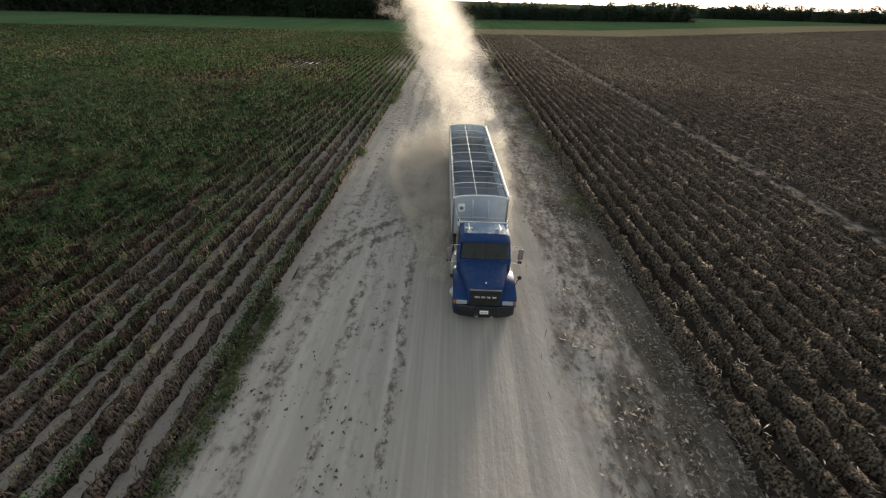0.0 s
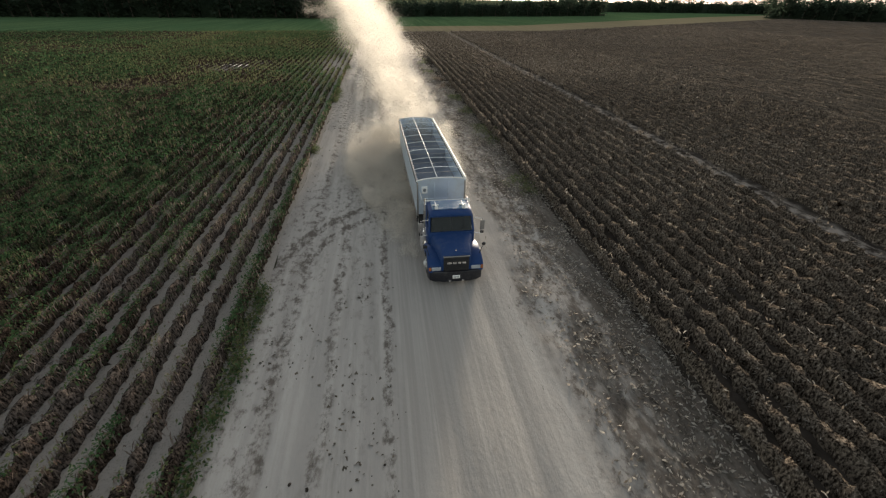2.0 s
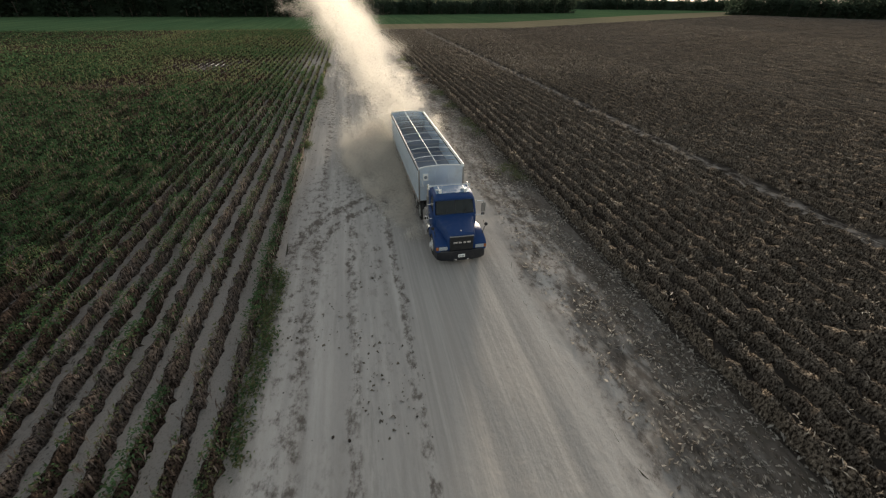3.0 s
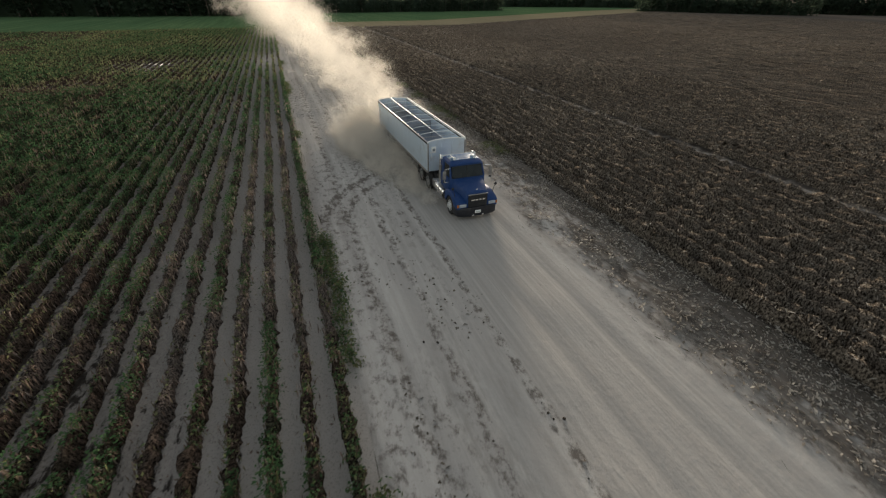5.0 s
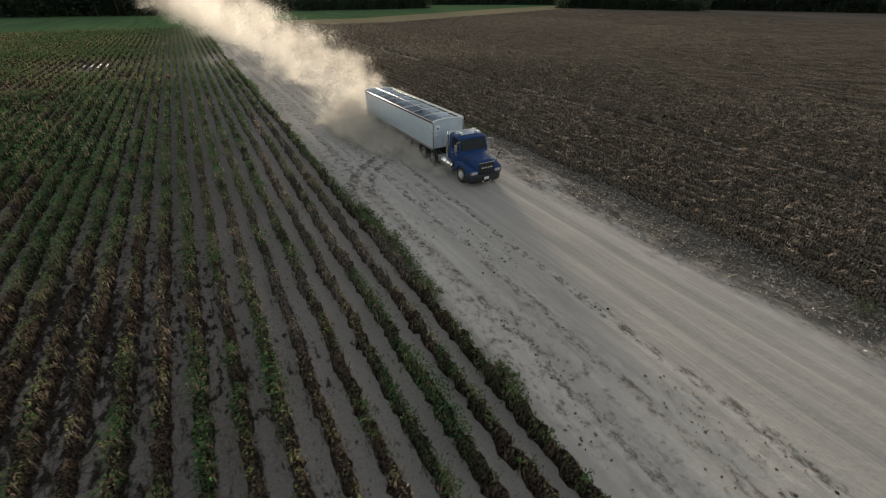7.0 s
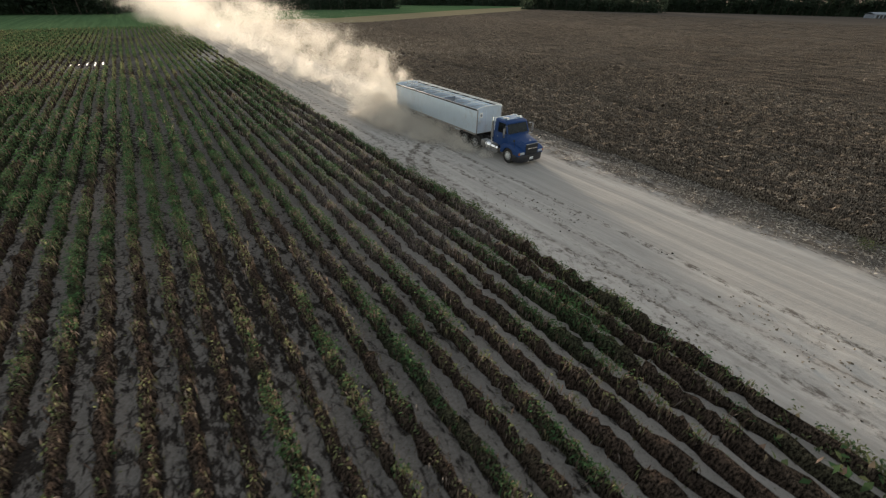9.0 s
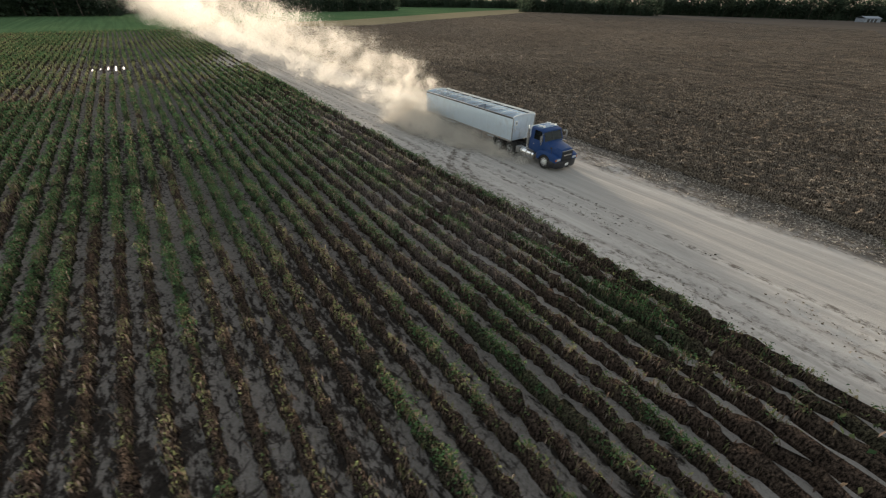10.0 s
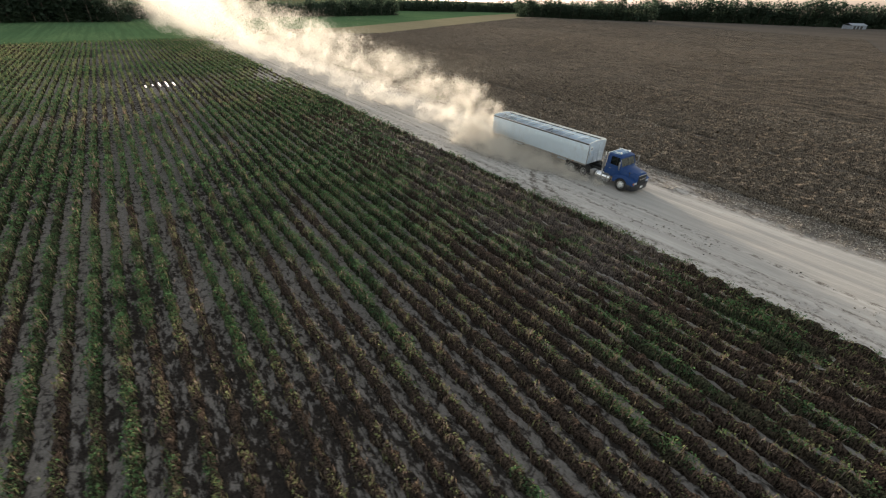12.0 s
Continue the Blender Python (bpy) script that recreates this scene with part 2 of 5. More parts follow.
def plain(name, color, rough, metal=0.0, specular=0.5, wear=0.25, worn=None, scale=6.0):
    """Paint, metal or rubber with a two-scale film of dust and wear."""
    n = Nodes(name)
    worn = worn or tuple(0.6 * v + 0.4 * w for v, w in zip(color, (0.36, 0.32, 0.27)))
    film = n.math("MULTIPLY", n.ramp(n.noise(scale, 5, 0.65), 0.42, 0.75), n.ramp(n.noise(scale * 0.2, 3), 0.3, 0.7))
    n.bump(n.noise(scale * 8, 3), 0.06, 0.004)
    return n.done(n.mix(n.math("MULTIPLY", film, wear * 2), color, worn), n.ramp(film, 0, 1, (rough, min(1, rough + 0.3))), metal, specular)


BLUE = plain("blue_paint", (0.013, 0.042, 0.135), 0.5, 0.0, 0.18, 0.14)
BLUE_WORN = plain("faded_blue_roof_paint", (0.06, 0.14, 0.24), 0.6, 0.0, 0.4, 0.5, (0.62, 0.69, 0.73), 5.0)
NAVY = plain("dark_bumper_paint", (0.007, 0.008, 0.013), 0.45, 0.0, 0.5, 0.25)
BLACK = plain("black_plastic", (0.018, 0.018, 0.02), 0.55, 0.0, 0.4, 0.2)
RUBBER = plain("tyre_rubber", (0.02, 0.019, 0.018), 0.85, 0.0, 0.3, 0.22)
CHROME = plain("polished_metal", (0.78, 0.78, 0.78), 0.18, 1.0, 0.5, 0.12)
RIM = plain("bright_wheel_disc", (0.58, 0.58, 0.57), 0.35, 0.3, 0.5, 0.2)
STEEL = plain("dull_steel", (0.30, 0.29, 0.28), 0.5, 0.8, 0.5, 0.3)
# the sky's blue reflection is tinted into the base colour
ALLOY = plain("brushed_aluminium", (0.62, 0.71, 0.80), 0.38, 0.55, 0.5, 0.22, (0.46, 0.45, 0.43), 1.6)
ALLOY_IN = plain("scuffed_inner_aluminium", (0.21, 0.235, 0.275), 0.6, 0.2, 0.4, 0.4, (0.12, 0.13, 0.145), 1.2)
WHITE = plain("white_enamel", (0.80, 0.80, 0.77), 0.4, 0.0, 0.5, 0.12)
TARP = plain("rolled_vinyl", (0.70, 0.69, 0.64), 0.6, 0.0, 0.4, 0.3)
AMBER = plain("amber_lens", (0.34, 0.11, 0.035), 0.2, 0.0, 0.5, 0.05)
LENS = plain("clear_lamp_lens", (0.38, 0.41, 0.45), 0.12, 0.2, 0.6, 0.05)
DARK_TRIM = plain("dark_cab_trim", (0.03, 0.03, 0.032), 0.7, 0.0, 0.3, 0.1)
GREY_MARK = plain("grey_print", (0.25, 0.27, 0.29), 0.6, 0.0, 0.3, 0.1)


def glass_material():
    n = Nodes("tinted_glass")
    n.bsdf.inputs["Transmission Weight"].default_value = 0.7
    n.bsdf.inputs["IOR"].default_value = 1.3
    return n.done((0.035, 0.045, 0.046), 0.03, 0, 0.5)


GLASS = glass_material()


def water_material():
    n = Nodes("standing_water")
    return n.done((0.06, 0.055, 0.05), n.ramp(n.noise(3.0, 2), 0.3, 0.7, (0.02, 0.06)), 0, 1.0)


WATER = water_material()


def dust_material(name, share, pale=1.0, clear=0.0):
    """Fine dust that scatters light back and, by share, forwards; clear: the part of the light that passes straight through."""
    n = Nodes(name)
    mat = n.thin(n.mix(n.noise(0.5, 3), tuple(pale * v for v in (0.69, 0.645, 0.57)), tuple(pale * v for v in (0.75, 0.705, 0.63))), share)
    if clear:
        t = n.tree
        out = t.nodes["Material Output"]
        solid = out.inputs["Surface"].links[0].from_socket
        gap, both = t.nodes.new("ShaderNodeBsdfTransparent"), t.nodes.new("ShaderNodeMixShader")
        both.inputs[0].default_value = 1 - clear
        t.links.new(gap.outputs[0], both.inputs[1])
        t.links.new(solid, both.inputs[2])
        t.links.new(both.outputs[0], out.inputs["Surface"])
    return mat


DUST = dust_material("sunlit_dust", 0.66, 1.0, 0.65)
DUST_LOW = dust_material("low_dust", 0.5, 0.9)


# ---- mesh helpers ----
def smooth_mesh(me, angle=35):
    me.polygons.foreach_set("use_smooth", [True] * len(me.polygons))
    me.set_sharp_from_angle(angle=radians(angle))


def thing(name, bm, mat, label="", category="", group="", kind="", at=None):
    me = bpy.data.meshes.new(name)
    bm.to_mesh(me)
    bm.free()
    me.materials.append(mat)
    ob = new(name, me)
    if at is not None:
        ob.matrix_world = at
    return tagged(ob, label, category, group, kind)


def part(name, bm, mat, parent, label="", angle=35):
    """Links a bmesh as one mesh object under a thing or a part."""
    bmesh.ops.recalc_face_normals(bm, faces=bm.faces)
    me = bpy.data.meshes.new(name)
    bm.to_mesh(me)
    bm.free()
    me.materials.append(mat)
    smooth_mesh(me, angle)
    ob = new(name, me)
    ob.parent = parent
    return tagged(ob, label)


def array_mesh(name, verts, faces, mat, ripeness=None, called="ripeness"):
    """A mesh from numpy arrays: verts (n, 3), faces (m, k)."""
    me = bpy.data.meshes.new(name)
    m, k = faces.shape
    me.vertices.add(len(verts))
    me.vertices.foreach_set("co", verts.astype(np.float32).ravel())
    me.loops.add(m * k)
    me.loops.foreach_set("vertex_index", faces.astype(np.int32).ravel())
    me.polygons.add(m)
    me.polygons.foreach_set("loop_start", np.arange(0, m * k, k, dtype=np.int32))
    me.update(calc_edges=True)
    if ripeness is not None:
        layer = me.attributes.new(called, "FLOAT", "POINT")
        layer.data.foreach_set("value", ripeness.astype(np.float32))
    me.materials.append(mat)
    return me


def waves(x, y, scale, seed):
    """Smooth value noise on the plan, 0 to 1, for whole arrays."""
    rng = np.random.default_rng(seed)
    table = rng.random((64, 64))
    u, v = np.asarray(x) / scale, np.asarray(y) / scale
    iu, iv = np.floor(u).astype(int), np.floor(v).astype(int)
    fu, fv = u - iu, v - iv
    fu, fv = fu * fu * (3 - 2 * fu), fv * fv * (3 - 2 * fv)
    g = lambda i, j: table[i % 64, j % 64]
    return (g(iu, iv) * (1 - fu) + g(iu + 1, iv) * fu) * (1 - fv) + (g(iu, iv + 1) * (1 - fu) + g(iu + 1, iv + 1) * fu) * fv


# ---- ground ----
ROW = 0.965                      # crop rows are 38 inches apart
Y_NEAR, Y_FAR = -70.0, 146.0     # the stretch of road and fields that lies round the truck
LEFT_EDGE, RIGHT_EDGE, VERGE_EDGE = -7.9, 2.6, 7.0


def skew(x):
    x = np.asarray(x, float)
    return 0.13 * x + 0.5 * np.clip(x - 60, 0, None)


def far_line(x):
    """Where the two near fields end; the farm track there runs a little askew."""
    return Y_FAR + skew(x)


def edge_left(y):
    return LEFT_EDGE + 0.5 * (waves(y, y * 0 + 3, 9, 4) - 0.5) + 0.25 * (waves(y, y * 0, 1.3, 5) - 0.5)


def edge_right(y):
    return RIGHT_EDGE + 1.3 * (waves(y, y * 0 + 7, 11, 6) - 0.5) + 1.0 * (waves(y, y * 0, 2.3, 7) - 0.5) + 0.4 * (waves(y, y * 0, 0.8, 7) - 0.5)


def edge_verge(y):
    return VERGE_EDGE + 0.8 * (waves(y, y * 0 + 2, 14, 8) - 0.5) - 1.6 * np.clip((y - 15) / 70, 0, 1)


def strip(name, left, right, y0, y1, nx, ny, height, mat, label, category):
    """A stretch of ground between two ragged edges, as one sheet."""
    v = np.linspace(0, 1, ny + 1)
    u = np.linspace(0, 1, nx + 1)
    U, V = np.meshgrid(u, v)
    Y = y0 + (y1 - y0) * V
    a, b = left(Y), right(Y)
    X = a + (b - a) * U
    Y = Y + skew(X) * np.clip((Y - 80) / (y1 - 80), 0, 1)
    verts = np.stack([X, Y, height(X, Y)], -1).reshape(-1, 3)
    i = (np.arange(ny)[:, None] * (nx + 1) + np.arange(nx)[None]).reshape(-1, 1)
    faces = np.concatenate([i, i + 1, i + nx + 2, i + nx + 1], 1)
    me = array_mesh(name, verts, faces, mat)
    me.polygons.foreach_set("use_smooth", [True] * len(me.polygons))
    return tagged(new(name, me), label, category, "", "structure")


def road_height(x, y):
    ruts = sum(-0.035 * np.exp(-((x - c - 0.25 * (waves(y, y * 0 + c, 25, 9) - 0.5)) / 0.28) ** 2) for c in (-1.05, 1.0, -4.4, -6.2))
    return 0.02 + ruts + 0.03 * (waves(x, y * 0.3, 0.8, 10) - 0.5) + 0.035 * (waves(x, y, 2.5, 11) - 0.5)


def shoulder_height(x, y):
    return road_height(x, y) + 0.05 * (waves(x, y, 0.6, 12) - 0.5) * np.clip((-2.6 - x) / 1.0, 0, 1)


def verge_height(x, y):
    inner = np.clip((x - edge_right(y)) / 0.8, 0, 1)
    return road_height(x, y) * (1 - inner) + inner * (0.03 + 0.10 * (waves(x, y, 1.1, 13) - 0.5) + 0.06 * (waves(x, y, 0.45, 14) - 0.5))


def bed_height(x, y):
    """Low planting ridges, one under each crop row."""
    inner = np.clip((edge_left(y) - x) / 0.5, 0, 1)
    return (1 - inner) * shoulder_height(x, y) + inner * (0.02 + 0.05 * np.cos(2 * np.pi * (x - (LEFT_EDGE - 0.35)) / ROW) + 0.05 * (waves(x, y, 0.7, 15) - 0.5))


def dry_height(x, y):
    return 0.0 + 0.07 * np.cos(2 * np.pi * (x - (VERGE_EDGE + 0.35)) / ROW) + 0.10 * (waves(x, y, 0.6, 16) - 0.5)


def middle(y):
    return -2.75 + 0.5 * (waves(y, y * 0 + 5, 12, 17) - 0.5)


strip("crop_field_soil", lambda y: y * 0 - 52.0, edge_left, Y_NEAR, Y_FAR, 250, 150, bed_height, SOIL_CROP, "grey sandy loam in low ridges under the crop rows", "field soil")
strip("outer_field_soil", lambda y: y * 0 - 260.0, lambda y: y * 0 - 52.0, Y_NEAR, Y_FAR, 60, 60, lambda x, y: 0.02 * waves(x, y, 9, 18), FAR_CROP, "grey sandy loam of the wide crop field", "field soil")
strip("road_shoulder", edge_left, middle, Y_NEAR, Y_FAR, 30, 420, shoulder_height, SAND, "pale sandy shoulder with dark scattered plant litter", "dirt road")
strip("road", middle, edge_right, Y_NEAR, Y_FAR, 34, 420, road_height, SAND, "pale dusty farm road with smoothed wheel tracks", "dirt road")
strip("verge", edge_right, edge_verge, Y_NEAR, Y_FAR, 26, 400, verge_height, SAND, "strip of dark litter and bare sandy patches", "verge")
strip("dry_field_soil", edge_verge, lambda y: y * 0 + 56.0, Y_NEAR, Y_FAR, 240, 130, dry_height, SOIL_DRY, "dark brown soil of the withered field", "field soil")
strip("outer_dry_field_soil", lambda y: y * 0 + 56.0, lambda y: y * 0 + 650.0, Y_NEAR, Y_FAR, 60, 60, lambda x, y: 0.02 * waves(x, y, 9, 19), FAR_DRY, "dark brown soil of the wide withered field", "field soil")


def sheet(name, corners, z, mat, label, category):
    bm = bmesh.new()
    bm.faces.new([bm.verts.new((x, y, z)) for x, y in corners])
    return thing(name, bm, mat, label, category, kind="structure")


sheet("ground", [(-2500, -2500), (2500, -2500), (2500, 2500), (-2500, 2500)], -0.25, LAND, "flat open farmland reaching the horizon", "ground")
sheet("far_green_field", [(-420, 92.5), (-3, 147), (-3, 270), (-420, 330)], -0.06, FAR_GREEN, "green field beyond the cross track", "field")
sheet("far_stubble_field", [(-3, 146), (60, 154), (300, 305), (420, 381), (420, 430), (250, 330), (60, 196), (-3, 180)], -0.06, FAR_TAN, "tan stubble field beyond the cross track", "field")
sheet("far_pasture", [(-3, 175), (60, 190), (250, 325), (420, 425), (700, 640), (-3, 520)], -0.05, FAR_GREEN, "green pasture in front of the woods", "field")


def ridge(name, line, half, tall, step, mat, seed):
    """A lumpy ridge along a line on the plan: a grassy field edge, or the shaded mass under trees."""
    rng = np.random.default_rng(seed)
    line = np.array(line, float)
    seg = np.hypot(*np.diff(line, axis=0).T)
    at = np.concatenate([[0], np.cumsum(seg)])
    t = np.arange(0, at[-1], step)
    px, py = np.interp(t, at, line[:, 0]), np.interp(t, at, line[:, 1])
    dx, dy = np.gradient(px), np.gradient(py)
    d = np.hypot(dx, dy)
    prof = np.array([(-1.0, -0.1), (-0.8, 0.55), (-0.3, 0.95), (0.3, 1.0), (0.8, 0.5), (1.0, -0.1)])
    k, m = len(t), len(prof)
    shake = rng.standard_normal((k, m, 3)) * np.array([0.22 * min(half, 3), 0.22 * min(half, 3), 0.17 * tall])
    ends = np.clip(np.minimum(t, at[-1] - t) / (tall * 1.5), 0.05, 1)
    grow = ends * tall * (0.7 + 0.6 * waves(t, t * 0 + seed, step * 6, seed))
    X = px[:, None] - (dy / d)[:, None] * half * prof[None, :, 0] + shake[..., 0]
    Y = py[:, None] + (dx / d)[:, None] * half * prof[None, :, 0] + shake[..., 1]
    Z = grow[:, None] * prof[None, :, 1] + shake[..., 2] * (prof[None, :, 1] > 0)
    i = (np.arange(k - 1)[:, None] * m + np.arange(m - 1)[None]).reshape(-1, 1)
    faces = np.concatenate([i, i + 1, i + m + 1, i + m], 1)
    return new(name, array_mesh(name, np.stack([X, Y, Z], -1).reshape(-1, 3), faces, mat))


tagged(ridge("field_edge_grass", [(x, float(far_line(x)) - 0.2) for x in range(-250, -8, 20)], 0.7, 0.45, 0.7, FAR_GREEN, 61), "rank dark grass along the end of the crop field", "grass strip", "", "stuff")
tagged(ridge("field_edge_grass", [(x, float(far_line(x)) - 0.2) for x in range(6, 240, 18)], 0.7, 0.35, 0.7, FAR_TAN, 62), "dry grass along the end of the withered field", "grass strip", "", "stuff")


# ---- truck and trailer ----
def box(bm, x0, x1, y0, y1, z0, z1, bevel=0.0, rot=None):
    made = bmesh.ops.create_cube(bm, size=1)["verts"]
    c = Vector(((x0 + x1) / 2, (y0 + y1) / 2, (z0 + z1) / 2))
    m = Matrix.Translation(c) @ (rot or Matrix()) @ Matrix.Diagonal((x1 - x0, y1 - y0, z1 - z0, 1))
    bmesh.ops.transform(bm, matrix=m, verts=made)
    if bevel:
        edges = list({e for v in made for e in v.link_edges})
        bmesh.ops.bevel(bm, geom=edges, offset=bevel, segments=2, affect="EDGES", profile=0.5)
    return bm


def boxed(*size, bevel=0.0, rot=None):
    return box(bmesh.new(), *size, bevel=bevel, rot=rot)


def rod(bm, a, b, r, segments=10, r2=None):
    a, b = Vector(a), Vector(b)
    m = (b - a).to_track_quat("Z", "Y").to_matrix().to_4x4()
    bmesh.ops.create_cone(bm, cap_ends=True, segments=segments, radius1=r, radius2=r if r2 is None else r2, depth=(b - a).length, matrix=Matrix.Translation((a + b) / 2) @ m)
    return bm


def pipe(points, r, segments=8):
    bm = bmesh.new()
    for a, b in zip(points, points[1:]):
        rod(bm, a, b, r, segments)
    for p in points[1:-1]:
        bmesh.ops.create_icosphere(bm, subdivisions=1, radius=r, matrix=Matrix.Translation(p))
    return bm


def prism(outline, axis, lo, hi, bevel=0.0):
    """An outline in the other two axes, drawn out along x, y or z from lo to hi."""
    bm = bmesh.new()
    at = {"x": lambda p, d: (d, *p), "y": lambda p, d: (p[0], d, p[1]), "z": lambda p, d: (*p, d)}[axis]
    a = [bm.verts.new(at(p, lo)) for p in outline]
    b = [bm.verts.new(at(p, hi)) for p in outline]
    bm.faces.new(a), bm.faces.new(b[::-1])
    n = len(outline)
    for i in range(n):
        bm.faces.new((a[i], a[(i + 1) % n], b[(i + 1) % n], b[i]))
    if bevel:
        rims = [e for e in bm.edges if (e.verts[0] in a) == (e.verts[1] in a)]
        bmesh.ops.bevel(bm, geom=rims, offset=bevel, segments=2, affect="EDGES", profile=0.5)
    return bm


def loft(sections, caps=True):
    """Skin over rings of points, all of one length."""
    bm = bmesh.new()
    rings = [[bm.verts.new(p) for p in s] for s in sections]
    n = len(rings[0])
    for r, q in zip(rings, rings[1:]):
        for i in range(n):
            bm.faces.new((r[i], r[(i + 1) % n], q[(i + 1) % n], q[i]))
    if caps:
        bm.faces.new(rings[0][::-1]), bm.faces.new(rings[-1])
    return bm


def turned(profile, segments=28):
    """A profile (radius, height along x) spun round the x axis."""
    return loft([[(h, r * math.cos(2 * math.pi * i / segments), r * math.sin(2 * math.pi * i / segments)) for i in range(segments)] for r, h in profile])


def wheel(parent, x, y, side, radius=0.51, width=0.28, dished=False):
    """A tyre with its rim; side is +1 or -1, the way that the rim faces."""
    w = width / 2
    bm = turned([(radius * 0.58, -w * 0.9), (radius * 0.75, -w), (radius * 0.93, -w * 0.96), (radius, -w * 0.7), (radius, -w * 0.2), (radius * 0.985, 0.0), (radius, w * 0.2), (radius, w * 0.7), (radius * 0.93, w * 0.96), (radius * 0.75, w), (radius * 0.58, w * 0.9)])
    for i in range(30):
        a = 2 * math.pi * i / 30
        cy, cz = -math.sin(a) * radius, math.cos(a) * radius
        box(bm, -w * 0.75, w * 0.75, cy - 0.012, cy + 0.012, cz - 0.010, cz + 0.010, rot=Matrix.Rotation(a, 4, "X"))
    tyre = part("wheel", bm, RUBBER, parent, "dusty black tyre")
    tyre.location = (x, y, radius)
    deep = -0.06 if dished else 0.05
    s = side
    bm = turned([(radius * 0.60, s * w * 0.9), (radius * 0.57, s * w * 0.98), (radius * 0.53, s * w * 0.8), (radius * 0.45, s * (w + deep - 0.06)), (radius * 0.24, s * (w + deep - 0.02)), (radius * 0.22, s * (w + deep + 0.05)), (radius * 0.10, s * (w + deep + 0.07)), (0.005, s * (w + deep + 0.07))])
    for i in range(10):
        a = 2 * math.pi * i / 10
        p = (s * (w + deep - 0.045), 0.34 * radius * math.cos(a), 0.34 * radius * math.sin(a))
        rod(bm, p, (p[0] + s * 0.035, p[1], p[2]), 0.018, 6)
    part("rim", bm, RIM, tyre, "polished disc rim with wheel nuts")
    # black plugs stand in for the shade inside the disc's openings
    for i in range(0 if dished else 8):
        a = 2 * math.pi * (i + 0.5) / 8
        p = (s * (w + deep - 0.075), 0.455 * radius * math.cos(a), 0.455 * radius * math.sin(a))
        part("hand_hole", rod(bmesh.new(), p, (p[0] + s * 0.025, p[1], p[2]), 0.033, 8), BLACK, tyre)
    return tyre


def build_truck():
    truck = tagged(new("truck_tractor"), "blue conventional-cab lorry tractor with chrome tanks, dusty from the road", "truck")
    # chassis
    for x in (-0.43, 0.35):
        part("frame_rail", boxed(x, x + 0.08, 0.5, 6.8, 0.72, 0.98, bevel=0.01), BLACK, truck)
    for y in (1.15, 4.8, 6.1):
        part("axle", rod(bmesh.new(), (-0.85, y, 0.51), (0.85, y, 0.51), 0.09, 12), BLACK, truck)
    for x in (-1.03, 1.03):
        wheel(truck, x, 1.15, 1 if x > 0 else -1)
        for y in (4.8, 6.1):
            s = 1 if x > 0 else -1
            wheel(truck, s * 1.08, y, s, 0.51, 0.25, True)
            wheel(truck, s * 0.78, y, s, 0.51, 0.25, True)
    part("fifth_wheel_plate", boxed(-0.45, 0.45, 4.95, 5.95, 1.02, 1.12, bevel=0.03), STEEL, truck)
    # bumper skirt with rounded ends
    plan = [(-1.16, 0.75), (-1.19, 0.42), (-1.12, 0.16), (-0.90, 0.03), (-0.5, 0.0), (0.5, 0.0), (0.90, 0.03), (1.12, 0.16), (1.19, 0.42), (1.16, 0.75)]
    bumper = part("bumper", prism(plan, "z", 0.25, 0.76, 0.06), NAVY, truck, "dark deep bumper skirt")
    part("number_plate", boxed(-0.16, 0.16, -0.03, -0.004, 0.42, 0.58, bevel=0.008), WHITE, bumper, "white plate with unreadable print")
    for x in (-0.10, -0.04, 0.03, 0.09):
        part("plate_print", boxed(x - 0.02, x + 0.02, -0.034, -0.031, 0.46, 0.53), GREY_MARK, bumper)
    for x in (-0.33, 0.23):
        part("tow_hook", boxed(x, x + 0.12, -0.05, 0.02, 0.27, 0.34, bevel=0.015), CHROME, bumper, "bright tow hook")
    # hood: lofted, narrow at the nose, wide at the windscreen
    def ring(y, top, wide, low, crown):
        return [(-wide, y, low), (-wide * 0.99, y, top - 0.20), (-wide * 0.86, y, top - 0.05), (-wide * 0.45, y, top + crown * 0.7), (0, y, top + crown), (wide * 0.45, y, top + crown * 0.7), (wide * 0.86, y, top - 0.05), (wide * 0.99, y, top - 0.20), (wide, y, low)]
    hood = part("hood", loft([ring(0.10, 1.50, 0.62, 0.74, 0.03), ring(0.18, 1.61, 0.65, 0.74, 0.04), ring(0.45, 1.67, 0.68, 0.74, 0.05), ring(1.2, 1.77, 0.80, 0.85, 0.06), ring(2.02, 1.90, 0.93, 0.95, 0.06)]), BLUE, truck, "sloping blue hood", 40)
    part("hood_emblem", rod(boxed(-0.035, 0.035, 0.24, 0.34, 1.60, 1.70, bevel=0.02), (0, 0.29, 1.68), (0, 0.25, 1.77), 0.02, 6, 0.01), CHROME, hood, "small chrome hood emblem")
    grille = part("grille", boxed(-0.54, 0.54, 0.055, 0.12, 0.76, 1.45, bevel=0.02), BLACK, truck, "black slatted radiator grille")
    for i in range(11):
        z = 0.83 + i * 0.055
        if not 1.10 < z < 1.24:
            part("grille_slat", boxed(-0.50, 0.50, 0.035, 0.06, z, z + 0.022), DARK_TRIM, grille)
    part("grille_surround", boxed(-0.56, 0.56, 0.03, 0.10, 1.45, 1.485, bevel=0.012), STEEL, grille, "dull metal bar over the grille")
    for x, w in ((-0.40, 0.20), (-0.16, 0.16), (0.05, 0.14), (0.24, 0.16)):
        part("name_bar", boxed(x, x + w, 0.02, 0.045, 1.125, 1.215, bevel=0.01), CHROME, grille, "plain chrome badge bar")
